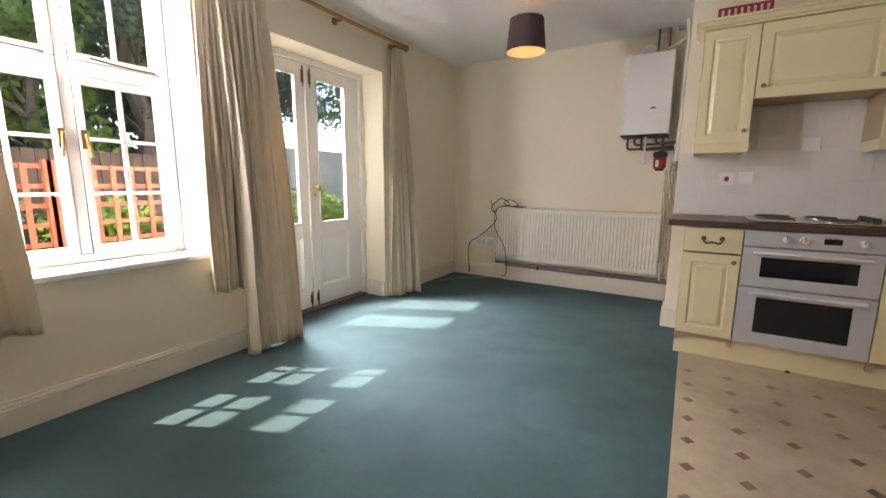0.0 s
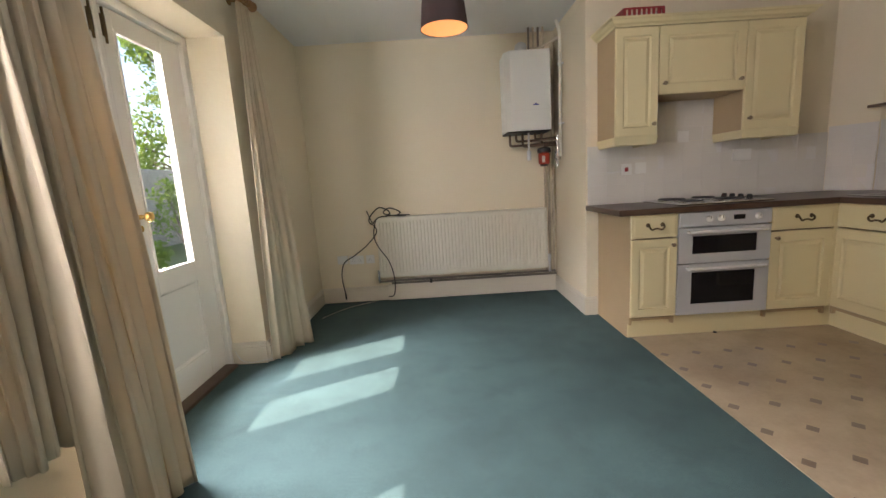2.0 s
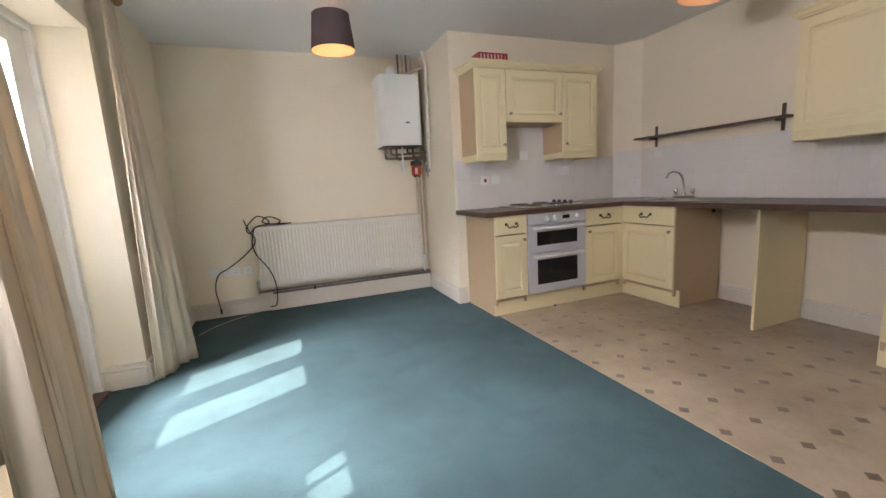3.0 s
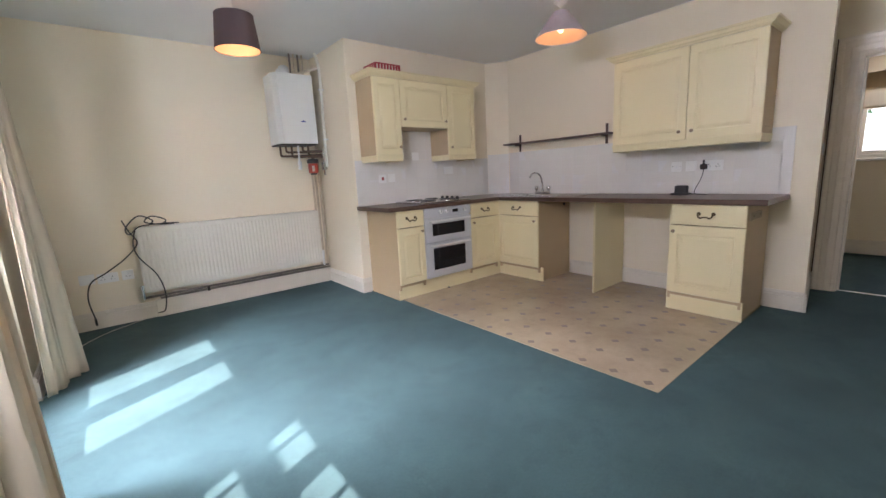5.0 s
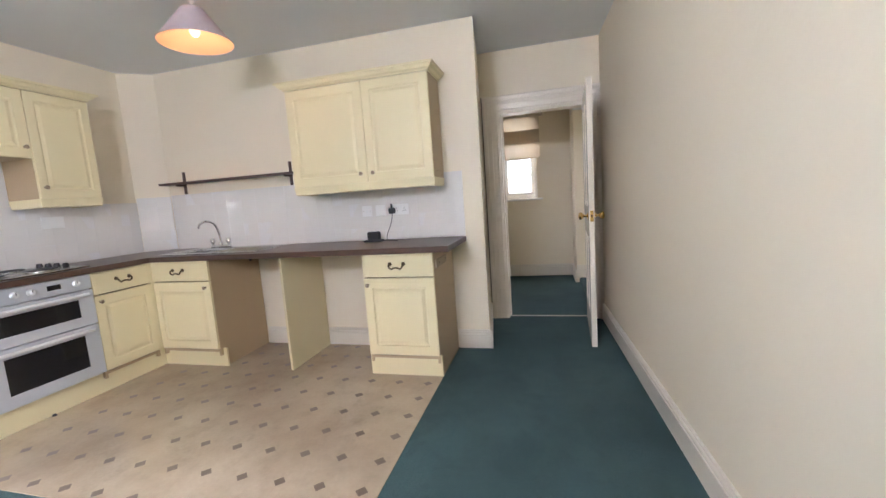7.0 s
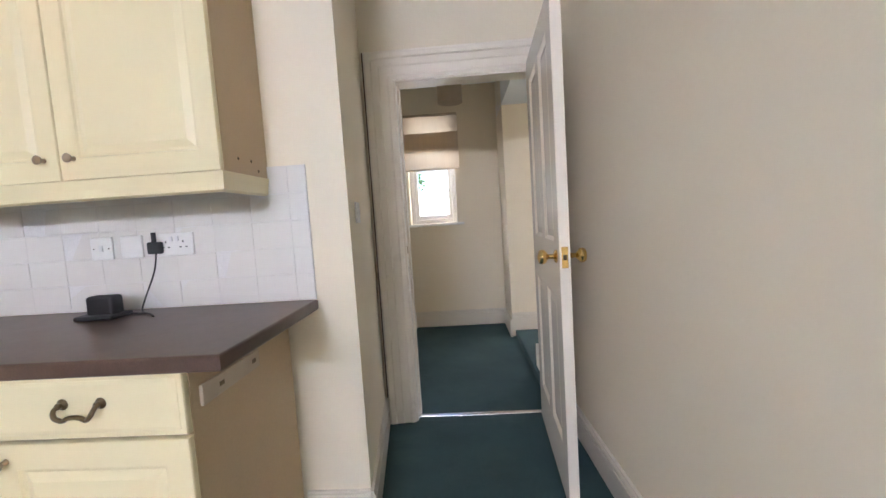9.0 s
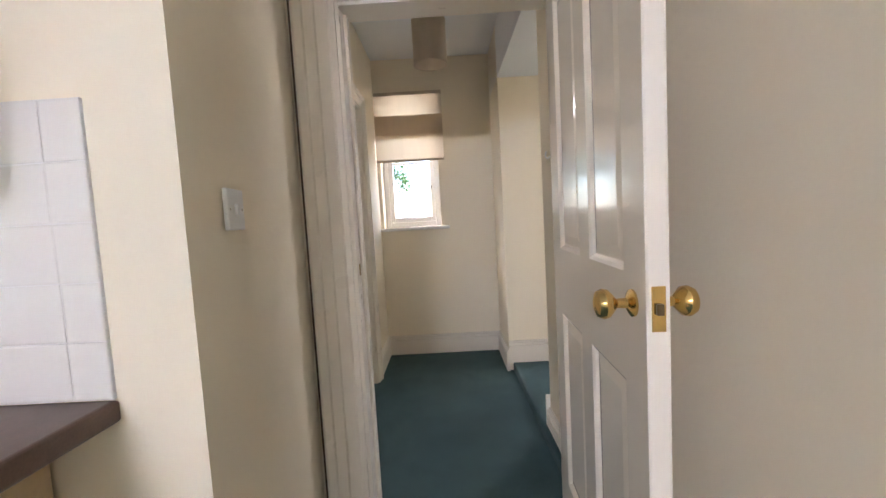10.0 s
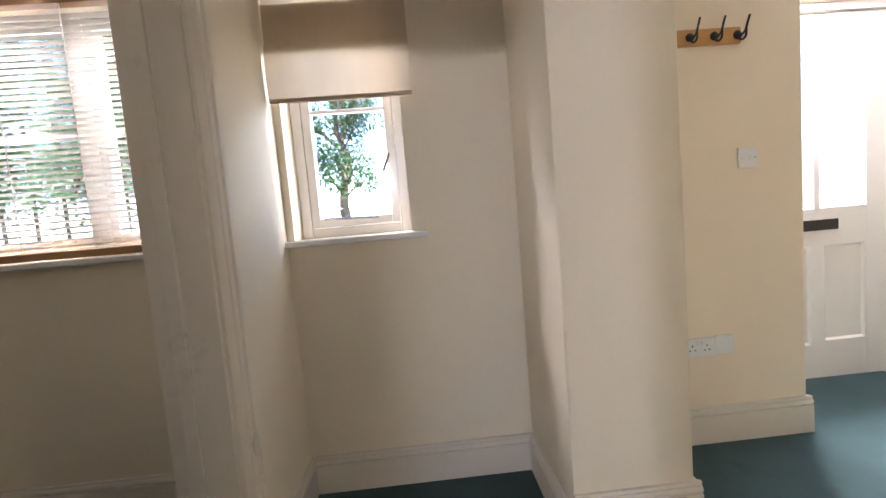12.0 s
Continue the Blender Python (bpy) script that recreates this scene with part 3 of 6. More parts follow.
structure("window_reveal", joined(prism([(-2.755, 0.719), (-2.755, 0.7005), (W + 0.001, 0.7005), (W + 0.001, 0.703), (-2.649, 0.719)], WIN[2] + 0.004, WIN[3] - 0.001), prism([(-2.755, 1.7495), (-2.755, 1.706), (-2.649, 1.706), (W + 0.001, 1.747), (W + 0.001, 1.7495)], WIN[2] + 0.004, WIN[3] - 0.001)), M_CEIL, "white painted splayed window reveal", "reveal")


def french_door():
    y0, y1, z0, z1 = FD
    d = thing("door_1", (-2.70, 2.77, 0), "pair of white half-glazed french doors, closed", "french door", kind="structure")
    part("door_frame", boxes((-2.76, -2.665, y0 + 0.002, y0 + 0.05, 0, z1 - 0.002), (-2.76, -2.665, y1 - 0.05, y1 - 0.002, 0, z1 - 0.002), (-2.76, -2.665, y0 + 0.05, y1 - 0.05, z1 - 0.05, z1 - 0.002), bevel=0.004), M_GLOSS, d)
    part("sill_board", boxes((-2.77, -2.62, y0 + 0.05, y1 - 0.05, 0.0, 0.022), bevel=0.004), M_SHELFWOOD, d, "dark brown timber threshold")
    for a, b, ga, gb in ((y0 + 0.053, 2.768, 2.34, 2.672), (2.772, y1 - 0.053, 2.872, 3.215)):
        zt, gz0, gz1 = 2.075, 0.77, 1.985
        x0, x1 = -2.735, -2.692
        leaf = part("door_leaf", boxes((x0, x1, a, ga, 0.03, zt), (x0, x1, gb, b, 0.03, zt), (x0, x1, ga, gb, gz1, zt), (x0, x1, ga, gb, gz0 - 0.11, gz0), (x0, x1, ga, gb, 0.03, 0.20), bevel=0.003), M_GLOSS, d)
        pn = panelled(ga - 0.002, gb + 0.002, 0.198, gz0 - 0.108, 0.02, [(ga + 0.004, gb - 0.004, 0.206, gz0 - 0.116)], SUNK)
        moved(pn, Matrix.Translation((-2.700, (ga + gb) / 2, 0)) @ Matrix.Rotation(radians(90), 4, "Z") @ Matrix.Translation((-(ga + gb) / 2, 0, 0)))
        part("lower_panel", pn, M_GLOSS, leaf)
        bead = boxes((x1 - 0.012, x1 + 0.006, ga, ga + 0.014, gz0, gz1), (x1 - 0.012, x1 + 0.006, gb - 0.014, gb, gz0, gz1), (x1 - 0.012, x1 + 0.006, ga + 0.014, gb - 0.014, gz1 - 0.014, gz1), (x1 - 0.012, x1 + 0.006, ga + 0.014, gb - 0.014, gz0, gz0 + 0.014), bevel=0.003)
        part("glazing_bead", bead, M_GLOSS, leaf)
        p = part("pane", boxes((-2.715, -2.711, ga, gb, gz0, gz1)), M_GLASS, leaf)
        p.visible_shadow = False
        yb = 2.735 if a < 2.5 else 2.81
        for za, zb in ((0.04, 0.17), (1.90, 2.06)):
            part("bolt", joined(tube([(-2.682, yb, za), (-2.682, yb, zb)], 0.006, 8), boxes((-2.692, -2.680, yb - 0.011, yb + 0.011, za + 0.03, zb - 0.03), bevel=0.002)), M_ANTIQUE, leaf, "brass barrel bolt", smooth=True)
    part("astragal", boxes((-2.692, -2.678, 2.755, 2.785, 0.03, 2.075), bevel=0.004), M_GLOSS, d)
    kn = moved(lathe([(0.012, 0), (0.012, 0.012), (0.009, 0.02), (0.009, 0.03), (0.022, 0.038), (0.027, 0.05), (0.022, 0.062), (0.008, 0.066)], 18), Matrix.Translation((-2.692, 2.822, 1.08)) @ Matrix.Rotation(radians(90), 4, "Y"))
    part("knob", kn, M_BRASS, d, "round brass door knob", smooth=True)
    part("keyhole_plate", moved(lathe([(0.016, 0), (0.016, 0.003), (0.012, 0.005)], 16), Matrix.Translation((-2.692, 2.822, 1.02)) @ Matrix.Rotation(radians(90), 4, "Y")), M_BRASS, d, "small brass keyhole cover", smooth=True)


french_door()


# ---- curtains on a wooden pole ----
def curtain(name, top, bottom, x_top, x_bot, z0, z1, folds, amp, seed, label):
    """A gathered curtain: its hem spans bottom, its heading spans top (y ranges)."""
    rnd = random.Random(seed)
    ph = [rnd.uniform(0, 6.28) for _ in range(4)]
    cols, rows = folds * 14, 44
    xb0, xb1 = x_bot if isinstance(x_bot, tuple) else (x_bot, x_bot)
    bm = bmesh.new()
    grid = []
    for j in range(rows + 1):
        v = j / rows
        ease = v ** 0.75
        line = []
        for i in range(cols + 1):
            u = i / cols
            yt, yb = top[0] + u * (top[1] - top[0]), bottom[0] + u * (bottom[1] - bottom[0])
            a = amp * (0.45 + 0.55 * min(1, v * 1.6))
            ub = u + 0.045 * math.sin(2 * math.pi * 1.3 * u + ph[2]) + 0.02 * math.sin(2 * math.pi * 3.1 * u + ph[1])
            w = (1 - 0.7 * v) * math.sin(2 * math.pi * folds * ub + ph[0] + 0.5 * math.sin(v * 2.2 + ph[1])) + 0.85 * v * math.sin(2 * math.pi * folds * 0.62 * ub + ph[3])
            w2 = math.sin(2 * math.pi * folds * 0.5 * u + ph[2] + v * 1.1)
            side = 0.4 * a * math.sin(4 * math.pi * folds * u + ph[3])
            x = x_top + (xb0 + (xb1 - xb0) * u - x_top) * v + a * (0.8 * w + 0.45 * w2 * v)
            y = yt + (yb - yt) * ease + side * 0.5 + 0.010 * math.sin(5 * v + 7 * u + ph[1])
            z = z1 + (z0 - z1) * v + (0.010 * math.sin(9 * u + ph[0]) if j == rows else 0)
            line.append(bm.verts.new((x, y, z)))
        grid.append(line)
    for j in range(rows):
        for i in range(cols):
            bm.faces.new((grid[j][i], grid[j][i + 1], grid[j + 1][i + 1], grid[j + 1][i]))
    th = thing(name, (xb0, sum(bottom) / 2, z0), label, "curtain", "curtains on the pole")
    ob = part("drape", bm, M_CURTAIN, th, smooth=True)
    md = ob.modifiers.new("thick", "SOLIDIFY")
    md.thickness, md.offset = 0.004, 0
    return th


curtain("curtain", (0.34, 0.80), (0.42, 0.92), -2.345, -2.325, 0.455, 2.345, 6, 0.042, 3, "short cream lined curtain beside the window")
curtain("curtain", (1.72, 1.92), (1.70, 1.90), -2.355, -2.335, 0.445, 2.345, 5, 0.030, 4, "short cream lined curtain drawn back from the window")
curtain("curtain", (1.84, 2.16), (1.87, 2.28), -2.325, -2.285, 0.006, 2.345, 7, 0.046, 5, "long cream lined curtain reaching the carpet")
curtain("curtain", (3.49, 3.61), (3.41, 3.77), -2.345, (-2.375, -2.24), 0.012, 2.345, 6, 0.030, 8, "long cream lined curtain tied narrow at its heading")


def curtain_pole():
    y0, y1, x, z = 0.15, 3.62, -2.33, 2.385
    t = thing("curtain_pole", (x, (y0 + y1) / 2, z), "long brown wooden curtain pole with turned finials", "curtain pole")
    rot = Matrix.Rotation(radians(-90), 4, "X")
    part("pole", tube([(x, y0, z), (x, y1, z)], 0.015, 16), M_POLE, t, smooth=True)
    fin = [(0.015, 0), (0.026, 0.004), (0.026, 0.012), (0.016, 0.018), (0.018, 0.03), (0.030, 0.05), (0.032, 0.065), (0.022, 0.082), (0.004, 0.09)]
    part("finial", moved(lathe(fin, 18), Matrix.Translation((x, y1, z)) @ rot), M_POLE, t, smooth=True)
    part("finial", moved(lathe(fin, 18), Matrix.Translation((x, y0, z)) @ Matrix.Rotation(radians(90), 4, "X")), M_POLE, t, smooth=True)
    for yb in (0.22, 2.0, 2.86, 3.56):
        part("bracket", joined(tube([(W + 0.001, yb, z - 0.004), (x, yb, z - 0.004)], 0.012, 12), moved(lathe([(0.028, 0), (0.028, 0.008), (0.014, 0.014)], 16), Matrix.Translation((W + 0.001, yb, z - 0.004)) @ Matrix.Rotation(radians(90), 4, "Y"))), M_POLE, t, smooth=True)
    rings = [0.40, 0.50, 0.60, 0.70, 0.78, 1.73, 1.80, 1.87, 1.94, 2.03, 2.10, 2.17, 3.49, 3.52, 3.555, 3.59]
    for yr in rings:
        c = [(x + 0.023 * math.cos(a), yr, z - 0.004 + 0.023 * math.sin(a)) for a in [k * math.pi / 8 for k in range(17)]]
        part("ring", tube(c, 0.004, 6), M_POLE, t, smooth=True)


curtain_pole()

# ---- kitchen ----
TURN_E = Matrix.Rotation(radians(-90), 4, "Z")   # a front facing -y turned to face -x


def front(kind, u0, u1, v0, v1, plane, side):
    """A drawer or door front; side 'n' faces -y at y = plane, 'e' faces -x at x = plane (u runs along the wall)."""
    w, h = u1 - u0, v1 - v0
    if kind == "drawer":
        pn = [(u0 + 0.012, u1 - 0.012, v0 + 0.012, v1 - 0.012)]
        prof = ((0, 0.0), (0.002, -0.0015), (0.010, -0.003), (0.02, -0.003))
    else:
        mg = 0.058 if w > 0.4 else 0.050
        pn = [(u0 + mg, u1 - mg, v0 + mg + 0.005, v1 - mg - 0.005)]
        prof = RAISED
    bm = panelled(u0, u1, v0, v1, 0.019, pn, prof)
    if side == "n":
        return moved(bm, Matrix.Translation((0, plane, 0)))
    return moved(bm, Matrix.Translation((plane, 0, 0)) @ TURN_E @ Matrix.Scale(-1, 4, (1, 0, 0)))


def at_front(u, out, z, plane, side):
    return Vector((u, plane - out, z)) if side == "n" else Vector((plane - out, u, z))


def bail_handle(parent, u, z, plane, side):
    """A swan-neck drop handle on two roses."""
    pts = [(-0.048, 0.012, 0.010), (-0.050, 0.024, 0.004), (-0.044, 0.030, -0.010), (-0.030, 0.026, -0.020), (-0.016, 0.026, -0.014), (0, 0.027, -0.012), (0.016, 0.026, -0.014), (0.030, 0.026, -0.020), (0.044, 0.030, -0.010), (0.050, 0.024, 0.004), (0.048, 0.012, 0.010)]
    bm = tube(smooth_line([at_front(u + a, o, z + c, plane, side) for a, o, c in pts], 4), 0.0056, 8)
    turn = Matrix.Rotation(radians(90), 4, "X") if side == "n" else Matrix.Rotation(radians(-90), 4, "Y")
    for s in (-0.048, 0.048):
        rose = lathe([(0.014, 0), (0.014, 0.004), (0.007, 0.009), (0.008, 0.016), (0.003, 0.019)], 14)
        bm = joined(bm, moved(rose, Matrix.Translation(at_front(u + s, 0, z + 0.010, plane, side)) @ turn))
    grip = part("drawer_handle", bm, M_ANTIQUE, parent, "antique brass drop handle", smooth=True)
    return grip


def door_knob(parent, u, z, plane, side, mat=None):
    turn = Matrix.Rotation(radians(90), 4, "X") if side == "n" else Matrix.Rotation(radians(-90), 4, "Y")
    kb = moved(lathe([(0.008, 0), (0.006, 0.006), (0.006, 0.012), (0.013, 0.018), (0.014, 0.023), (0.008, 0.027)], 14), Matrix.Translation(at_front(u, 0, z, plane, side)) @ turn)
    return part("knob", kb, mat or M_KNOB, parent, "small bronzed round knob", smooth=True)


FN, FE = 3.40, 1.47          # planes of the base unit fronts
DZ = (0.16, 0.696, 0.709, 0.862)


def base_unit(side, u0, u1, deep, knob_at, label, ends=(True, True)):
    """A base unit with a drawer over a door, its carcass behind the fronts."""
    plane = FN if side == "n" else FE
    mid = at_front((u0 + u1) / 2, -0.25, 0, plane, side)
    t = thing("base_unit", mid, label, "kitchen cabinet", "fitted base units")
    a, b = plane + 0.021, plane + deep
    def sl(x0, x1, d0, d1, z0, z1):
        return (x0, x1, d0, d1, z0, z1) if side == "n" else (d0, d1, x0, x1, z0, z1)
    for x0, x1 in ((u0, u0 + 0.018), (u1 - 0.018, u1)):
        part("side_panel", boxes(sl(x0, x1, a, b, 0.10, 0.864), sl(x0, x1, a + 0.03, b, 0.0, 0.10)), M_CARCASS, t, "beige board side panel")
    part("bottom_panel", boxes(sl(u0 + 0.018, u1 - 0.018, a, b, 0.13, 0.148)), M_CARCASS, t)
    part("back_panel", boxes(sl(u0 + 0.018, u1 - 0.018, b - 0.01, b, 0.148, 0.864)), M_CARCASS, t)
    d = part("door", front("door", u0 + 0.003, u1 - 0.003, DZ[0], DZ[1], plane, side), M_UNIT, t)
    door_knob(d, knob_at, 0.655, plane, side)
    r = part("drawer", front("drawer", u0 + 0.003, u1 - 0.003, DZ[2], DZ[3], plane, side), M_UNIT, t)
    bail_handle(r, (u0 + u1) / 2, 0.785, plane, side)
    return t


base_unit("n", 0.09, 0.40, 0.56, 0.365, "narrow cream base unit with drawer beside the oven")
base_unit("n", 1.025, 1.45, 0.56, 1.06, "cream base unit with drawer at the corner")
base_unit("e", 2.86, 3.42, 0.57, 2.90, "cream base unit with drawer under the sink")
base_unit("e", 1.07, 1.575, 0.57, 1.54, "cream base unit with drawer at the worktop's end")
solid("corner_post", boxes((1.45, 1.489, FN + 0.002, FN + 0.03, 0.16, 0.862), bevel=0.002), M_UNIT, "cream corner filler strip between base units", "filler panel")
solid("plinth", boxes((0.092, 1.52, FN + 0.045, FN + 0.062, 0.001, 0.155), bevel=0.002), M_UNIT, "long cream kickboard below the oven run", "plinth")
solid("plinth", boxes((FE + 0.045, FE + 0.062, 2.83, FN + 0.044, 0.001, 0.152), bevel=0.002), M_UNIT, "cream kickboard below the sink unit", "plinth")
solid("plinth", boxes((FE + 0.03, FE + 0.047, 1.06, 1.585, 0.001, 0.150), bevel=0.002), M_UNIT, "short cream kickboard below the end unit", "plinth")
solid("divider_panel", boxes((FE + 0.02, E - 0.025, 2.225, 2.243, 0.001, 0.864), bevel=0.001), M_UNIT, "cream upright panel between two empty appliance spaces", "panel")


BOWL = (1.58, 1.90, 2.98, 3.34)


def worktop():
    """One L-shaped top with rounded front edges and a cut-out for the sink bowl."""
    z0, z1 = 0.866, 0.906
    xs, ys = [-0.005, 1.442, BOWL[0], BOWL[1], E - 0.001], [0.955, BOWL[2], BOWL[3], 3.372, CH - 0.001]
    def cell(i, j):
        if not (0 <= i < 4 and 0 <= j < 4) or (i == 2 and j == 1):
            return False
        return i >= 1 or j == 3
    bm = bmesh.new()
    def quad(*q):
        bm.faces.new([bm.verts.new(p) for p in q])
    for i in range(4):
        for j in range(4):
            if not cell(i, j):
                continue
            a, b, c, d = xs[i], xs[i + 1], ys[j], ys[j + 1]
            quad((a, c, z1), (b, c, z1), (b, d, z1), (a, d, z1))
            quad((a, c, z0), (a, d, z0), (b, d, z0), (b, c, z0))
            for ok, p, q in ((cell(i - 1, j), (a, d), (a, c)), (cell(i + 1, j), (b, c), (b, d)), (cell(i, j - 1), (a, c), (b, c)), (cell(i, j + 1), (b, d), (a, d))):
                if not ok:
                    quad((*p, z0), (*q, z0), (*q, z1), (*p, z1))
    bmesh.ops.remove_doubles(bm, verts=bm.verts, dist=1e-5)
    rim = [e for e in bm.edges if abs(e.verts[0].co.z - e.verts[1].co.z) < 1e-4 and len(e.link_faces) == 2 and abs(e.link_faces[0].normal.dot(e.link_faces[1].normal)) < 0.1
           and not all(BOWL[0] - 0.01 < v.co.x < BOWL[1] + 0.01 and BOWL[2] - 0.01 < v.co.y < BOWL[3] + 0.01 for v in e.verts)]
    bmesh.ops.recalc_face_normals(bm, faces=bm.faces)
    bmesh.ops.bevel(bm, geom=rim, offset=0.007, segments=3, profile=0.5, affect="EDGES")
    return solid("worktop", bm, M_WORKTOP, "dark brown laminate worktop in an L shape", "worktop")


worktop()


def oven():
    x0, x1, y = 0.405, 1.02, FN - 0.006
    t = thing("double_oven", ((x0 + x1) / 2, 3.6, 0.157), "built-in silver-grey double oven with white knobs", "oven")
    part("body", boxes((x0, x1, y + 0.03, FN + 0.55, 0.160, 0.862)), M_OVEN, t)
    part("control_panel", boxes((x0, x1, y, y + 0.029, 0.765, 0.862), bevel=0.004), M_OVEN, t)
    turn = Matrix.Rotation(radians(90), 4, "X")
    for xk in (0.60, 0.68, 0.925):
        k = part("control_knob", moved(lathe([(0.021, 0), (0.020, 0.010), (0.017, 0.020), (0.012, 0.022)], 20), Matrix.Translation((xk, y, 0.815)) @ turn), M_WHITE, t, "white round control knob", smooth=True)
        part("pointer", boxes((xk - 0.0015, xk + 0.0015, y - 0.024, y - 0.021, 0.815, 0.832)), M_BLACK, k)
    part("clock_display", boxes((0.765, 0.84, y - 0.003, y + 0.002, 0.800, 0.832), bevel=0.001), M_BLACKGL, t, "black oven clock")
    for z0, z1, wz0, wz1 in ((0.520, 0.757, 0.582, 0.702), (0.160, 0.512, 0.235, 0.455)):
        d = part("oven_door", frame_oven(x0, x1, y, z0, z1, wz0, wz1), M_OVEN, t)
        part("door_glass", boxes((0.497, 0.928, y + 0.003, y + 0.012, wz0, wz1)), M_BLACKGL, d, "black oven door glass")
        hz = z1 - 0.025
        part("door_handle", joined(tube([(x0 + 0.05, y - 0.035, hz), (x1 - 0.05, y - 0.035, hz)], 0.011, 12), boxes((x0 + 0.05, x0 + 0.07, y - 0.03, y + 0.002, hz - 0.009, hz + 0.009), (x1 - 0.07, x1 - 0.05, y - 0.03, y + 0.002, hz - 0.009, hz + 0.009), bevel=0.003)), M_WHITE, d, "white tubular handle", smooth=True)


def frame_oven(x0, x1, y, z0, z1, wz0, wz1):
    return boxes((x0, 0.497, y, y + 0.028, z0, z1), (0.928, x1, y, y + 0.028, z0, z1), (0.497, 0.928, y, y + 0.028, wz1, z1), (0.497, 0.928, y, y + 0.028, z0, wz0))


oven()


def hob():
    t = thing("electric_hob", (0.72, 3.69, 0.906), "steel electric hob with four black sealed plates", "hob")
    part("tray", boxes((0.43, 1.06, 3.43, 3.93, 0.9065, 0.918), bevel=0.005, segs=3), M_STEEL, t)
    for x, y, r in ((0.575, 3.55, 0.075), (0.575, 3.79, 0.090), (0.845, 3.56, 0.090), (0.82, 3.80, 0.075)):
        p = part("hot_plate", moved(lathe([(r, 0.914), (r, 0.930), (r * 0.96, 0.933), (r * 0.3, 0.933), (r * 0.28, 0.931), (0.002, 0.931)], 28), Matrix.Translation((x, y, 0))), M_BLACK, t, "black cast iron plate", smooth=True)
        part("plate_ring", moved(lathe([(r + 0.008, 0.914), (r + 0.008, 0.923), (r + 0.001, 0.926), (r + 0.001, 0.914)], 28, caps=False), Matrix.Translation((x, y, 0))), M_STEEL, p, "steel spill ring", smooth=True)
    for k in range(4):
        part("control_knob", moved(lathe([(0.019, 0.916), (0.018, 0.932), (0.014, 0.945), (0.004, 0.946)], 16), Matrix.Translation((1.02, 3.60 + 0.085 * k, 0))), M_BLACK, t, "black control knob", smooth=True)


hob()


def sink():
    t = thing("sink", (1.74, 2.95, 0.9), "inset steel sink with drainer", "sink")
    x0, x1, y0, y1 = BOWL
    z = 0.9065
    bm = boxes((1.52, x0, 2.46, 3.40, z, z + 0.005), (x1, 1.99, 2.46, 3.40, z, z + 0.005), (x0, x1, y1, 3.40, z, z + 0.005), (x0, x1, 2.46, y0, z, z + 0.003))
    part("rim", bm, M_STEEL, t)
    for k in range(8):
        x = 1.60 + 0.04 * k
        part("drainer_ridge", tube([(x, 2.50, z + 0.003), (x, 2.93, z + 0.003)], 0.004, 6), M_STEEL, t, smooth=True)
    bw = bmesh.new()
    prof = [(0.0, 0.910), (0.004, 0.895), (0.010, 0.80), (0.035, 0.762), (0.06, 0.758)]
    rings = []
    for o, zz in prof:
        rings.append([bw.verts.new(p) for p in ((x0 + o, y0 + o, zz), (x1 - o, y0 + o, zz), (x1 - o, y1 - o, zz), (x0 + o, y1 - o, zz))])
    for r, s in zip(rings, rings[1:]):
        for k in range(4):
            bw.faces.new((r[k], r[(k + 1) % 4], s[(k + 1) % 4], s[k]))
    bw.faces.new(rings[-1])
    part("bowl", bw, M_STEEL, t)


sink()


def mixer_tap():
    t = thing("mixer_tap", (1.955, 3.16, 0.911), "chrome mixer tap with a swan-neck spout", "tap")
    x, y = 1.955, 3.16
    part("bridge", joined(boxes((x - 0.02, x + 0.02, y - 0.10, y + 0.10, 0.912, 0.935), bevel=0.008, segs=3), moved(lathe([(0.020, 0.93), (0.018, 0.955), (0.012, 0.965)], 16), Matrix.Translation((x, y, 0)))), M_CHROME, t, smooth=True)
    part("spout", tube(smooth_line([(x, y, 0.94), (x - 0.004, y, 1.03), (x - 0.03, y + 0.008, 1.115), (x - 0.09, y + 0.02, 1.150), (x - 0.155, y + 0.035, 1.135), (x - 0.178, y + 0.04, 1.10)], 6), 0.010, 12), M_CHROME, t, smooth=True)
    for s in (-1, 1):
        h = part("tap_head", moved(lathe([(0.012, 0.93), (0.012, 0.95), (0.020, 0.957), (0.022, 0.985), (0.016, 0.995), (0.004, 0.997)], 12), Matrix.Translation((x, y + 0.085 * s, 0))), M_CHROME, t, smooth=True)
        part("grip", tube([(x - 0.03, y + 0.085 * s, 0.972), (x + 0.03, y + 0.085 * s, 0.972)], 0.006, 8), M_CHROME, h, smooth=True)


mixer_tap()


# ---- wall cabinets ----
def rim_moulding(side, u0, u1, f, back, profile):
    """A moulding that runs round the open sides and the front of a cabinet: (outward, height) profile."""
    bm = bmesh.new()
    rings = []
    for k in range(4):
        ring = []
        for o, z in profile:
            u = (u0 - o) if k < 2 else (u1 + o)
            d = back if k in (0, 3) else f - o
            ring.append(bm.verts.new((u, d, z) if side == "n" else (d, u, z)))
        rings.append(ring)
    n = len(profile)
    for r, s in zip(rings, rings[1:]):
        for i in range(n):
            bm.faces.new((r[i], r[(i + 1) % n], s[(i + 1) % n], s[i]))
    bm.faces.new(rings[0])
    bm.faces.new(rings[-1][::-1])
    return bm


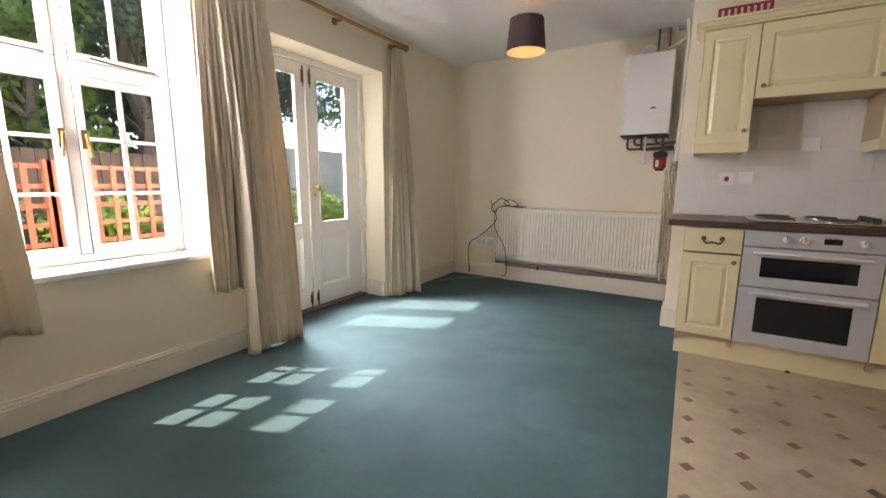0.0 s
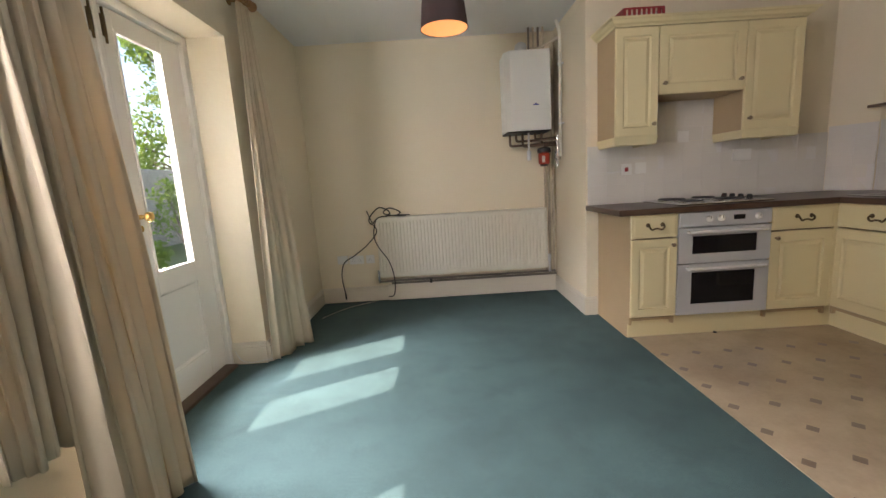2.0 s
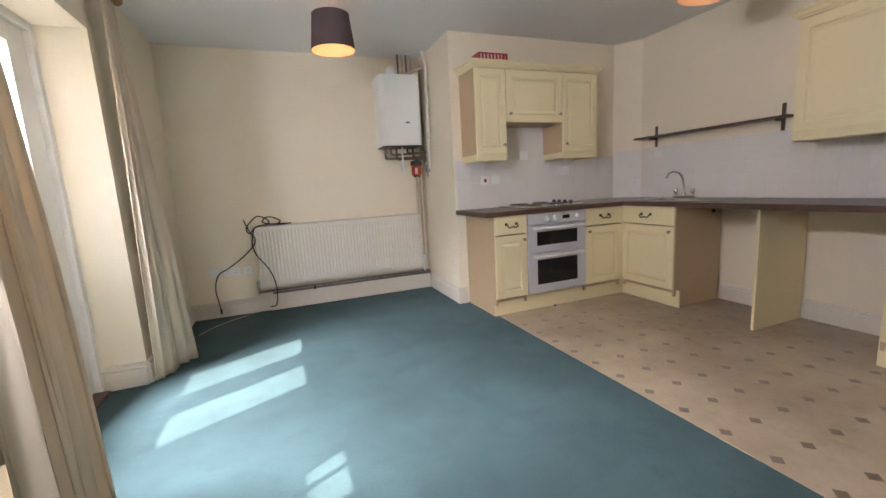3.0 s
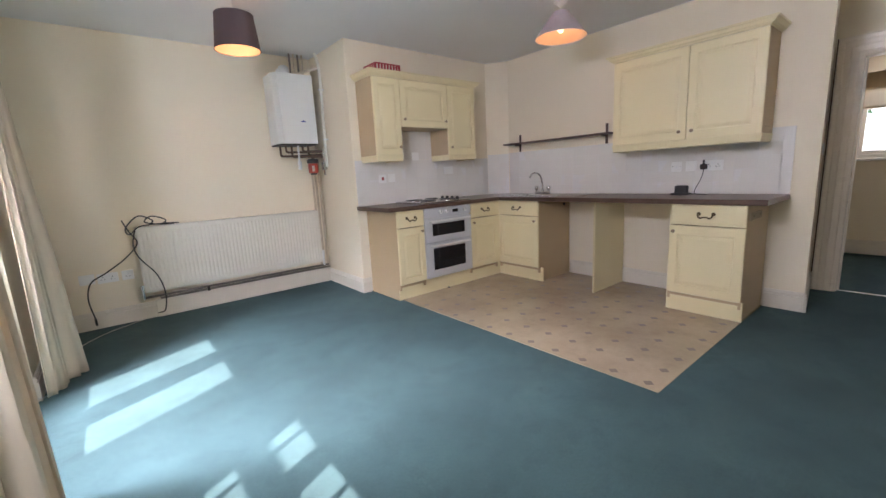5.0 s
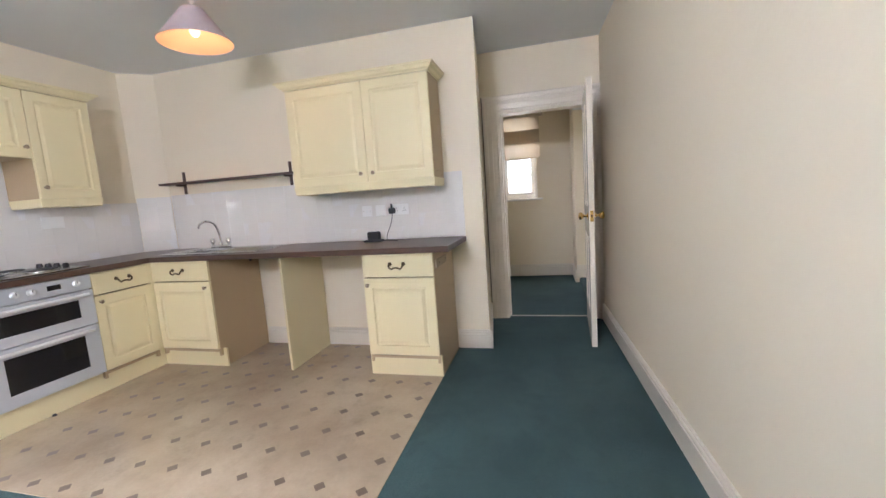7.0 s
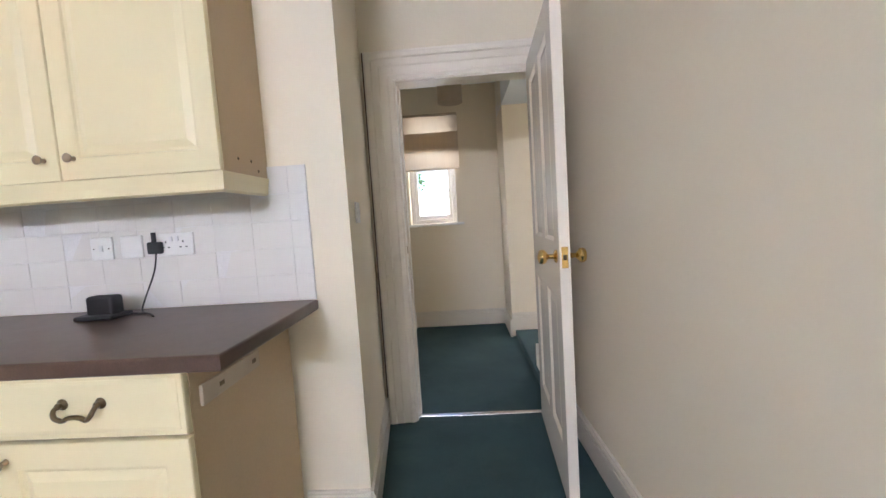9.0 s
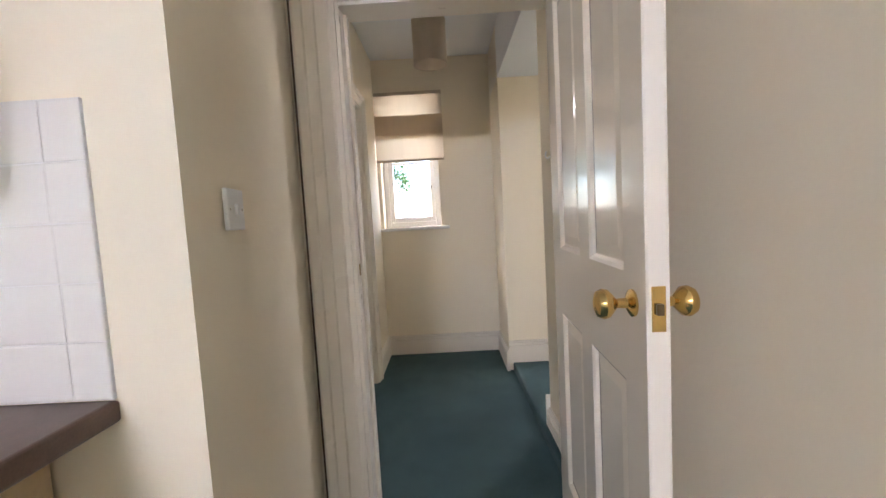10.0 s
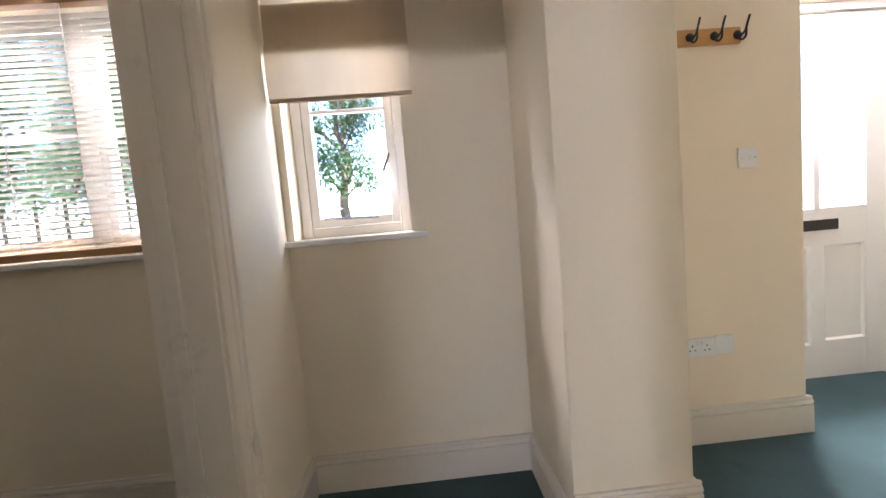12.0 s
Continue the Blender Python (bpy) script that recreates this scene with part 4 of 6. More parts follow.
def wall_cabinet(side, u0, u1, plane, back, z0, z1, doors, label, pelmet=True):
    mid = at_front((u0 + u1) / 2, -0.15, z0, plane, side)
    t = thing("wall_cabinet", mid, label, "kitchen cabinet", "fitted wall cabinets")
    def sl(a, b, c, d, e, f):
        return (a, b, c, d, e, f) if side == "n" else (c, d, a, b, e, f)
    f = plane + 0.020
    for a, b in ((u0, u0 + 0.018), (u1 - 0.018, u1)):
        part("side_panel", boxes(sl(a, b, f, back, z0, z1), bevel=0.001), M_CARCASS, t, "beige board side panel")
    for a, b in ((z0, z0 + 0.018), (z1 - 0.018, z1)):
        part("shelf_panel", boxes(sl(u0 + 0.018, u1 - 0.018, f, back, a, b)), M_CARCASS, t)
    for a, b, ku, kz in doors:
        d = part("door", front("door", a + 0.0035, b - 0.0035, z0 + 0.002, z1 - 0.005, plane, side), M_UNIT, t)
        for k in ku if isinstance(ku, tuple) else (ku,):
            door_knob(d, k, kz, plane, side, M_KNOB)
    if pelmet:
        a, b = z0 - 0.062, z0 - 0.001
        part("light_rail", rim_moulding(side, u0 + 0.012, u1 - 0.012, plane + 0.018, back, [(0.0, a), (0.010, a + 0.006), (0.012, a + 0.03), (0.018, b), (-0.012, b), (-0.012, a)]), M_UNIT, t)
    return t


CF = 3.662
wall_cabinet("n", 0.09, 0.388, CF, CH - 0.001, 1.395, 2.112, [(0.09, 0.388, 0.355, 1.47)], "tall narrow cream wall cabinet over the worktop")
wall_cabinet("n", 0.390, 0.988, CF, CH - 0.001, 1.665, 2.112, [(0.390, 0.988, (0.425, 0.952), 1.735)], "wide short cream wall cabinet above the hob", pelmet=False)
wall_cabinet("n", 0.990, 1.388, CF, CH - 0.001, 1.395, 2.112, [(0.990, 1.388, 1.025, 1.47)], "tall cream wall cabinet near the corner")
CORNICE = [(-0.01, 2.113), (0.006, 2.113), (0.010, 2.122), (0.028, 2.130), (0.040, 2.148), (0.052, 2.153), (0.054, 2.165), (-0.01, 2.165)]
solid("cornice", rim_moulding("n", 0.09, 1.388, CF, CH - 0.001, CORNICE), M_UNIT, "cream cornice moulding along three wall cabinets", "cornice")
solid("cabinet_top", boxes((0.085, 1.39, CF + 0.005, CH - 0.002, 2.1132, 2.119)), M_CARCASS, "plain board across the cabinet tops", "panel")
CF2 = 1.765
end_cabinet = wall_cabinet("e", 1.10, 2.225, CF2, E - 0.001, 1.365, 2.085, [(1.10, 1.602, 1.555, 1.43), (1.604, 2.225, 1.65, 1.43)], "double cream wall cabinet beside the passage")
for hx, hz in ((1.865, 1.412), (1.945, 1.414), (1.99, 1.385)):
    part("screw_hole", moved(lathe([(0.0055, 0), (0.004, 0.0015)], 10), Matrix.Translation((hx, 1.0995, hz)) @ Matrix.Rotation(radians(90), 4, "X")), M_ANTIQUE, end_cabinet, "old brown screw hole")
fix = thing("fixing_strip", (1.66, 1.064, 0.80), "yellowed plastic appliance fixing strip under the worktop's end", "fixing strip")
part("strip", boxes((1.52, 1.80, 1.060, 1.0695, 0.752, 0.806), bevel=0.003), M_STRIP, fix)
for hx in (1.60, 1.765):
    part("slot", boxes((hx - 0.010, hx + 0.010, 1.0585, 1.0602, 0.774, 0.786)), M_ANTIQUE, fix, "dark screw slot")
solid("cornice", rim_moulding("e", 1.10, 2.225, CF2, E - 0.001, [(o, z - 0.027) for o, z in CORNICE]), M_UNIT, "cream cornice moulding on the double wall cabinet", "cornice")


def red_basket():
    t = thing("storage_basket", (0.29, 3.80, 2.165), "red plastic slotted basket lying on the cabinet tops", "basket")
    x0, x1, y0, y1, z = 0.15, 0.43, 3.68, 3.90, 2.1655
    part("base", boxes((x0, x1, y0, y1, z, z + 0.006)), M_RED, t)
    part("rim", frame_flat(x0, x1, y0, y1, z + 0.062, z + 0.074), M_RED, t)
    for k in range(9):
        x = x0 + 0.008 + k * (x1 - x0 - 0.016) / 8
        for y in (y0 + 0.003, y1 - 0.003):
            part("slat", boxes((x - 0.009, x + 0.009, y - 0.003, y + 0.003, z + 0.006, z + 0.062)), M_RED, t)
    for k in range(6):
        y = y0 + 0.02 + k * (y1 - y0 - 0.04) / 5
        for x in (x0 + 0.003, x1 - 0.003):
            part("slat", boxes((x - 0.003, x + 0.003, y - 0.010, y + 0.010, z + 0.006, z + 0.062)), M_RED, t)
    part("contents", boxes((x0 + 0.02, x1 - 0.02, y0 + 0.02, y1 - 0.02, z + 0.007, z + 0.045), bevel=0.004), M_PAPER, t, "pale paper sheets inside")


def frame_flat(x0, x1, y0, y1, z0, z1, w=0.008):
    return boxes((x0, x1, y0, y0 + w, z0, z1), (x0, x1, y1 - w, y1, z0, z1), (x0, x0 + w, y0 + w, y1 - w, z0, z1), (x1 - w, x1, y0 + w, y1 - w, z0, z1), bevel=0.002)


red_basket()


def wall_shelf():
    t = thing("wall_shelf", (2.0, 3.06, 1.50), "narrow dark wooden shelf on two brackets over the sink", "shelf")
    part("board", boxes((1.945, 2.045, 2.36, 3.745, 1.497, 1.515), bevel=0.003), M_SHELFWOOD, t)
    for y in (3.56, 2.44):
        part("upright", boxes((2.046, 2.059, y - 0.012, y + 0.012, 1.41, 1.61), bevel=0.002), M_SHELFWOOD, t)
        part("bracket_arm", boxes((1.96, 2.046, y - 0.008, y + 0.008, 1.480, 1.4965), bevel=0.002), M_SHELFWOOD, t)


wall_shelf()


def plate(name, centre, facing, w, h, label, category, kind_of="socket", group=""):
    """A switch or socket plate on a wall; facing is the way out of the wall."""
    t = thing(name, centre, label, category, group)
    ang = math.atan2(facing[0], -facing[1])
    m = Matrix.Translation(centre) @ Matrix.Rotation(ang, 4, "Z")
    t.matrix_basis = m
    def local(nm, bm, mat, lab="", parent=None):
        ob = new(nm, mesh_of(nm, bm, mat))
        ob.parent = parent or t
        return tagged(ob, lab)
    local("face_plate", boxes((-w / 2, w / 2, -0.010, -0.0005, -h / 2, h / 2), bevel=0.003), M_SOCKET)
    if kind_of == "socket":
        n = 2 if w > 0.12 else 1
        for k in range(n):
            cx = (k - (n - 1) / 2) * w * 0.46
            for dx, dz, sx, sz in ((0, 0.010, 0.004, 0.009), (-0.011, -0.010, 0.008, 0.004), (0.011, -0.010, 0.008, 0.004)):
                local("pin_slot", boxes((cx + dx - sx / 2, cx + dx + sx / 2, -0.0108, -0.0098, dz - sz / 2, dz + sz / 2)), M_BLACK)
            local("rocker", boxes((cx * 0.35 - 0.006, cx * 0.35 + 0.006, -0.014, -0.009, 0.012, 0.030), bevel=0.001), M_WHITE)
    elif kind_of == "switch":
        local("rocker", boxes((-0.007, 0.007, -0.015, -0.009, -0.012, 0.012), bevel=0.0015), M_WHITE)
        for sx in (-0.030, 0.030):
            local("screw", moved(lathe([(0.003, 0), (0.003, 0.001)], 8), Matrix.Translation((sx, -0.010, 0)) @ Matrix.Rotation(radians(90), 4, "X")), M_STEEL)
    elif kind_of == "cooker":
        local("rocker", boxes((-0.013, 0.013, -0.015, -0.009, -0.016, 0.016), bevel=0.002), M_RED, "red switch rocker")
    return t


plate("cooker_switch", (0.312, CH - 0.009, 1.17), (0, -1), 0.086, 0.086, "white cooker switch with a red rocker on the tiles", "switch", "cooker")
plate("wall_socket", (0.425, CH - 0.009, 1.175), (0, -1), 0.086, 0.086, "white single socket on the tiles", "socket", "blank")
plate("fused_spur", (0.752, CH - 0.009, 1.395), (0, -1), 0.088, 0.086, "pale outlet plate on the tiles above the hob", "outlet", "blank")
plate("blank_plate", (1.22, CH - 0.009, 1.23), (0, -1), 0.146, 0.086, "pale double outlet plate on the tiles", "outlet", "blank")
for yy, kd in ((1.764, "switch"), (1.645, "blank"), (1.475, "socket")):
    plate("wall_socket", (E - 0.009, yy, 1.146), (-1, 0), 0.146 if kd == "socket" else 0.086, 0.086, "white outlet plate on the tiles above the worktop", "socket", kd, "outlets above the worktop")
plate("light_switch", (2.245, PIER + 0.0215, 1.225), (0.124, -0.992), 0.086, 0.086, "white light switch beside the hall doorway", "switch", "switch")
plate("blank_plate", (-2.185, N - 0.001, 0.442), (0, -1), 0.105, 0.086, "white blank cover plate low on the end wall", "outlet", "blank")
for xx in (-1.905, -2.045):
    plate("wall_socket", (xx, N - 0.001, 0.435), (0, -1), 0.086 if xx > -2 else 0.146, 0.086, "white outlet plate low on the end wall", "socket", "socket")


def phone_base():
    t = thing("phone_charger", (1.925, 1.67, 0.906), "small black device with its cable on the worktop", "charger")
    part("body", boxes((1.90, 1.955, 1.62, 1.72, 0.9065, 0.985), bevel=0.012, segs=3), M_BLACK, t, smooth=True)
    part("cradle", boxes((1.87, 1.965, 1.60, 1.74, 0.9065, 0.922), bevel=0.006), M_BLACK, t)
    part("cable", tube(smooth_line([(2.03, 1.54, 1.13), (2.02, 1.55, 1.05), (2.01, 1.59, 0.95), (1.98, 1.58, 0.912), (1.92, 1.50, 0.911), (1.88, 1.46, 0.911), (1.93, 1.52, 0.912), (1.95, 1.60, 0.912)], 7), 0.003, 6), M_BLACK, t, smooth=True)
    part("plug", joined(boxes((2.018, 2.040, 1.515, 1.570, 1.115, 1.160), bevel=0.008, segs=3), tube([(2.027, 1.543, 1.16), (2.027, 1.543, 1.195)], 0.008, 8)), M_BLACK, t, "black plug in the socket", smooth=True)


phone_base()
solid("carcass_hook", moved(lathe([(0.016, 0), (0.016, 0.01), (0.010, 0.014)], 14), Matrix.Translation((1.93, 2.859, 0.80)) @ Matrix.Rotation(radians(90), 4, "X")), M_BLACK, "small black pipe grommet in the side panel", "grommet")
for xx in (0.70,):
    solid("vinyl_chip", moved(lathe([(0.014, 0.003), (0.010, 0.014), (0.004, 0.016)], 8), Matrix.Translation((xx, 3.43, 0))), M_BLACK, "small dark scuff stop at the kickboard", "door stop")


# ---- radiator, boiler and their pipes ----
def radiator():
    x0, x1, z0, z1, y = -1.80, -0.12, 0.255, 0.850, 4.715
    t = thing("radiator", ((x0 + x1) / 2, 4.76, z0), "long white ribbed panel radiator under the boiler", "radiator")
    bm = bmesh.new()
    cols = []
    n = 50
    pitch = (x1 - x0) / n
    for i in range(n):
        a = x0 + i * pitch
        cols += [(a, 0.008), (a + pitch * 0.30, 0.008), (a + pitch * 0.42, 0.0), (a + pitch * 0.88, 0.0)]
    cols.append((x1, 0.008))
    levels = [(z0, 1.0), (z0 + 0.035, 1.0), (z0 + 0.055, 0.0), (z1 - 0.055, 0.0), (z1 - 0.035, 1.0), (z1, 1.0)]
    grid = [[bm.verts.new((x, y + (d if fl == 0.0 else 0.004), z)) for x, d in cols] for z, fl in levels]
    for r, s in zip(grid, grid[1:]):
        for k in range(len(cols) - 1):
            bm.faces.new((r[k], r[k + 1], s[k + 1], s[k]))
    part("front_panel", bm, M_RADI, t)
    part("casing", boxes((x0, x1, y + 0.009, y + 0.022, z0, z1), bevel=0.003), M_RADI, t)
    part("end_cap", boxes((x0 - 0.004, x0 + 0.006, y + 0.002, 4.795, z0 + 0.01, z1 + 0.002), bevel=0.002), M_RADI, t)
    part("end_cap", boxes((x1 - 0.006, x1 + 0.004, y + 0.002, 4.795, z0 + 0.01, z1 + 0.002), bevel=0.002), M_RADI, t)
    part("top_grille", boxes((x0 + 0.008, x1 - 0.008, y + 0.004, 4.795, z1 - 0.004, z1 + 0.004)), M_RADI, t)
    part("back_panel", boxes((x0 + 0.01, x1 - 0.01, 4.775, 4.793, z0 + 0.01, z1 - 0.01)), M_RADI, t)
    for x in (-1.5, -0.5):
        part("bracket", boxes((x - 0.02, x + 0.02, 4.793, N - 0.001, z0 + 0.05, z1 - 0.05)), M_RADI, t)
    v = part("valve", joined(tube([(x0 - 0.02, 4.755, z0 - 0.06), (x0 - 0.02, 4.755, z0 + 0.05)], 0.012, 10), tube([(x0 - 0.02, 4.755, z0 + 0.03), (x0 + 0.0, 4.755, z0 + 0.03)], 0.010, 8), moved(lathe([(0.018, 0), (0.018, 0.035), (0.012, 0.04)], 12), Matrix.Translation((x0 - 0.02, 4.755, z0 + 0.03)))), M_CHROME, t, "chrome lockshield valve", smooth=True)
    part("valve", joined(tube([(x1 + 0.03, 4.755, z0 - 0.05), (x1 + 0.03, 4.755, z0 + 0.06)], 0.012, 10), moved(lathe([(0.016, 0), (0.018, 0.05), (0.014, 0.07)], 12), Matrix.Translation((x1 + 0.03, 4.755, z0 + 0.06)))), M_WHITE, t, "white thermostatic valve", smooth=True)


radiator()
structure("pipe_boxing", boxes((-1.74, -0.021, N - 0.045, N - 0.0205, 0.0, 0.165), bevel=0.004), M_SKIRT, "cream boxed skirting under the radiator", "skirting board")


def pipe(points, r, mat, label, name="pipe"):
    return solid(name, tube(points, r, 10), mat, label, "pipe", group="heating pipes", smooth=True)


M_PIPEP = material("cream_painted_pipe", (0.66, 0.57, 0.44), 0.45, second=(0.40, 0.30, 0.20), blotch=12, amount=0.5)
M_PIPEG = material("dull_grey_pipe", (0.24, 0.21, 0.18), 0.45, metal=0.3, second=(0.13, 0.11, 0.09), blotch=10, amount=0.6)
pipe([(-1.82, 4.765, 0.205), (-0.03, 4.765, 0.205)], 0.011, M_PIPEG, "dull pipe running along under the radiator")
pipe([(-1.70, 4.765, 0.180), (-0.02, 4.765, 0.180)], 0.011, M_PIPEG, "dull pipe running along under the radiator")
pipe([(-1.30, 4.765, 0.205), (-1.30, 4.750, 0.165)], 0.012, M_DARKMETAL, "short dark drain cock under the radiator")
for x, z0, z1 in ((-0.075, 0.20, 1.30), (-0.035, 0.18, 2.10)):
    pipe([(x, 4.785, z0), (x, 4.785, z1)], 0.011, M_PIPEP, "upright painted pipe in the alcove corner")
pipe(smooth_line([(-0.030, 4.545, 1.33), (-0.030, 4.54, 1.60), (-0.030, 4.515, 2.05), (-0.030, 4.52, 2.33), (-0.032, 4.53, 2.40), (-0.045, 4.56, 2.499)], 6), 0.015, M_RADI, "upright cream painted pipe on the chimney breast's side")
for z in (1.62, 2.13):
    solid("pipe_clip", boxes((-0.048, -0.0005, 4.505, 4.549, z - 0.007, z + 0.007), bevel=0.002), M_WHITE, "white plastic pipe clip", "pipe clip", group="pipe clips")
for k in range(4):
    x = -0.262 + 0.044 * k
    pipe([(x, 4.70, 2.20), (x, 4.70, 2.499)], 0.010, M_PIPEP if k % 2 else M_PIPEG, "short upright pipe above the boiler")
pipe(smooth_line([(-0.262, 4.67, 2.30), (-0.19, 4.65, 2.305), (-0.06, 4.54, 2.34), (-0.032, 4.525, 2.345)], 5), 0.013, M_PIPEP, "level painted pipe above the boiler")
pipe([(-0.115, 4.775, 0.21), (-0.115, 4.775, 1.26)], 0.010, M_PIPEP, "upright painted pipe in the alcove corner")


def boiler():
    x0, x1, y0, y1, z0, z1 = -0.515, -0.112, 4.52, N - 0.001, 1.562, 2.262
    t = thing("wall_boiler", ((x0 + x1) / 2, 4.67, z0), "white wall-hung gas boiler with a small blue badge", "boiler")
    bm = bmesh.new()
    ring = [(x0, y1), (x0, y0 + 0.06), (x0 + 0.045, y0), (x1 - 0.006, y0), (x1, y0 + 0.006), (x1, y1)]
    lo, hi = ([bm.verts.new((x, y, z)) for x, y in ring] for z in (z0 + 0.012, z1))
    for i in range(6):
        bm.faces.new((lo[i], lo[(i + 1) % 6], hi[(i + 1) % 6], hi[i]))
    bm.faces.new(lo[::-1])
    bm.faces.new(hi)
    bmesh.ops.bevel(bm, geom=list(bm.edges), offset=0.004, segments=2, profile=0.5, affect="EDGES")
    part("casing", bm, M_BOILER, t)
    part("seam", boxes((x0 + 0.045, x1 - 0.004, y0 - 0.001, y0 + 0.002, 1.752, 1.755)), M_GROUT, t)
    part("badge", boxes((-0.275, -0.225, y0 - 0.0025, y0 + 0.001, 1.790, 1.800), (-0.258, -0.240, y0 - 0.0025, y0 + 0.001, 1.800, 1.808)), material("blue_badge", (0.05, 0.07, 0.30), 0.4), t, "small blue badge")
    part("base_tray", boxes((x0 + 0.006, x1 - 0.006, y0 + 0.008, y1 - 0.01, z0, z0 + 0.011)), M_DARKMETAL, t)
    part("flue", joined(moved(lathe([(0.05, 0), (0.05, 0.06), (0.055, 0.062), (0.055, 0.075), (0.045, 0.10), (0.02, 0.115)], 20), Matrix.Translation((-0.335, 4.70, z1))), tube([(-0.335, 4.70, z1 + 0.065), (-0.335, N - 0.001, z1 + 0.065)], 0.045, 16)), M_WHITE, t, "white flue elbow", smooth=True)
    for k, x in enumerate((-0.46, -0.40, -0.34, -0.22, -0.16)):
        zb = z0 - (0.10, 0.06, 0.11, 0.05, 0.09)[k]
        part("connection_pipe", tube(smooth_line([(x, 4.70, z0 + 0.002), (x, 4.70, zb + 0.02), (x + 0.01, 4.705, zb), (x + 0.06, 4.72, zb - 0.004), (-0.035, 4.60, zb - 0.006)], 5), 0.011, 8), M_COPPER, t, smooth=True)
    part("condensate_pipe", joined(tube([(-0.30, 4.62, z0), (-0.30, 4.62, z0 - 0.16)], 0.010, 10), moved(lathe([(0.012, -0.25), (0.020, -0.245), (0.020, -0.17), (0.010, -0.155)], 14), Matrix.Translation((-0.30, 4.62, z0)))), M_WHITE, t, "white condensate trap", smooth=True)
    part("isolating_valve", joined(boxes((-0.068, -0.020, 4.555, 4.605, 1.30, 1.385), bevel=0.006), boxes((-0.062, -0.030, 4.56, 4.60, 1.43, 1.475), bevel=0.006), tube([(-0.045, 4.58, 1.24), (-0.045, 4.58, 1.52)], 0.010, 8)), M_STEEL, t, "steel valve body", smooth=True)


boiler()


def pump():
    t = thing("circulation_pump", (-0.165, 4.62, 1.27), "red and black heating pump below the boiler", "pump")
    part("motor", moved(lathe([(0.044, 0), (0.052, 0.012), (0.052, 0.095), (0.042, 0.105)], 18), Matrix.Translation((-0.165, 4.60, 1.27))), M_PUMP, t, smooth=True)
    part("head", moved(lathe([(0.040, 0.006), (0.060, 0.010), (0.060, 0.045), (0.045, 0.055), (0.02, 0.058)], 18), Matrix.Translation((-0.165, 4.60, 1.365))), M_BLACK, t, "black cap", smooth=True)
    part("foot", moved(lathe([(0.02, -0.02), (0.034, -0.016), (0.038, 0.0)], 18), Matrix.Translation((-0.165, 4.60, 1.27))), M_BLACK, t, smooth=True)
    part("rating_label", boxes((-0.196, -0.170, 4.5465, 4.552, 1.285, 1.345)), M_PAPER, t, "pale rating label")
    part("union", tube(smooth_line([(-0.165, 4.60, 1.395), (-0.15, 4.61, 1.435), (-0.045, 4.585, 1.44)], 5), 0.012, 8), M_COPPER, t, smooth=True)


pump()


def cables():
    t = thing("tangled_cables", (-1.78, 4.72, 0.1), "black aerial cables looped over the radiator's end", "cable")
    y = 4.705
    runs = [
        [(-1.50, 4.74, 0.862), (-1.62, 4.73, 0.868), (-1.72, 4.72, 0.90), (-1.66, 4.73, 0.945), (-1.56, 4.74, 0.90), (-1.60, 4.74, 0.862)],
        [(-1.46, 4.74, 0.866), (-1.58, 4.73, 0.872), (-1.76, 4.72, 0.862), (-1.84, y, 0.80), (-1.86, y, 0.86), (-1.76, 4.72, 0.955), (-1.66, 4.73, 0.905), (-1.70, 4.73, 0.862)],
        [(-1.88, y, 0.93), (-1.84, y, 0.82), (-1.80, y - 0.005, 0.72), (-1.90, y, 0.60), (-2.05, 4.74, 0.49), (-2.16, 4.76, 0.42), (-2.20, 4.77, 0.28), (-2.18, 4.77, 0.10)],
        [(-1.80, y, 0.84), (-1.83, y, 0.70), (-1.80, y, 0.58), (-1.70, y - 0.01, 0.42), (-1.66, y - 0.01, 0.24), (-1.68, 4.735, 0.07), (-1.74, 4.74, 0.05)],
    ]
    for r in runs:
        part("cable", tube(smooth_line(r, 8), 0.0055, 6), M_BLACK, t, smooth=True)
    part("connector", tube([(-2.18, 4.77, 0.10), (-2.178, 4.77, 0.04)], 0.009, 8), M_BLACK, t, smooth=True)
    w = thing("white_flex", (-2.1, 4.6, 0.0), "thin white flex lying on the carpet", "cable")
    part("flex", tube(smooth_line([(-1.75, 4.76, 0.03), (-1.95, 4.70, 0.008), (-2.10, 4.60, 0.006), (-2.22, 4.45, 0.006), (-2.30, 4.30, 0.006)], 8), 0.0019, 6), M_SKIRT, w, smooth=True)
    w2 = thing("white_flex", (-2.5, 3.43, 0.02), "thin white flex looped against the door reveal", "cable")
    part("flex", tube(smooth_line([(-2.64, 3.41, 0.10), (-2.60, 3.405, 0.035), (-2.52, 3.395, 0.02), (-2.44, 3.40, 0.03), (-2.39, 3.46, 0.012)], 8), 0.003, 6), M_WHITE, w2, smooth=True)


cables()


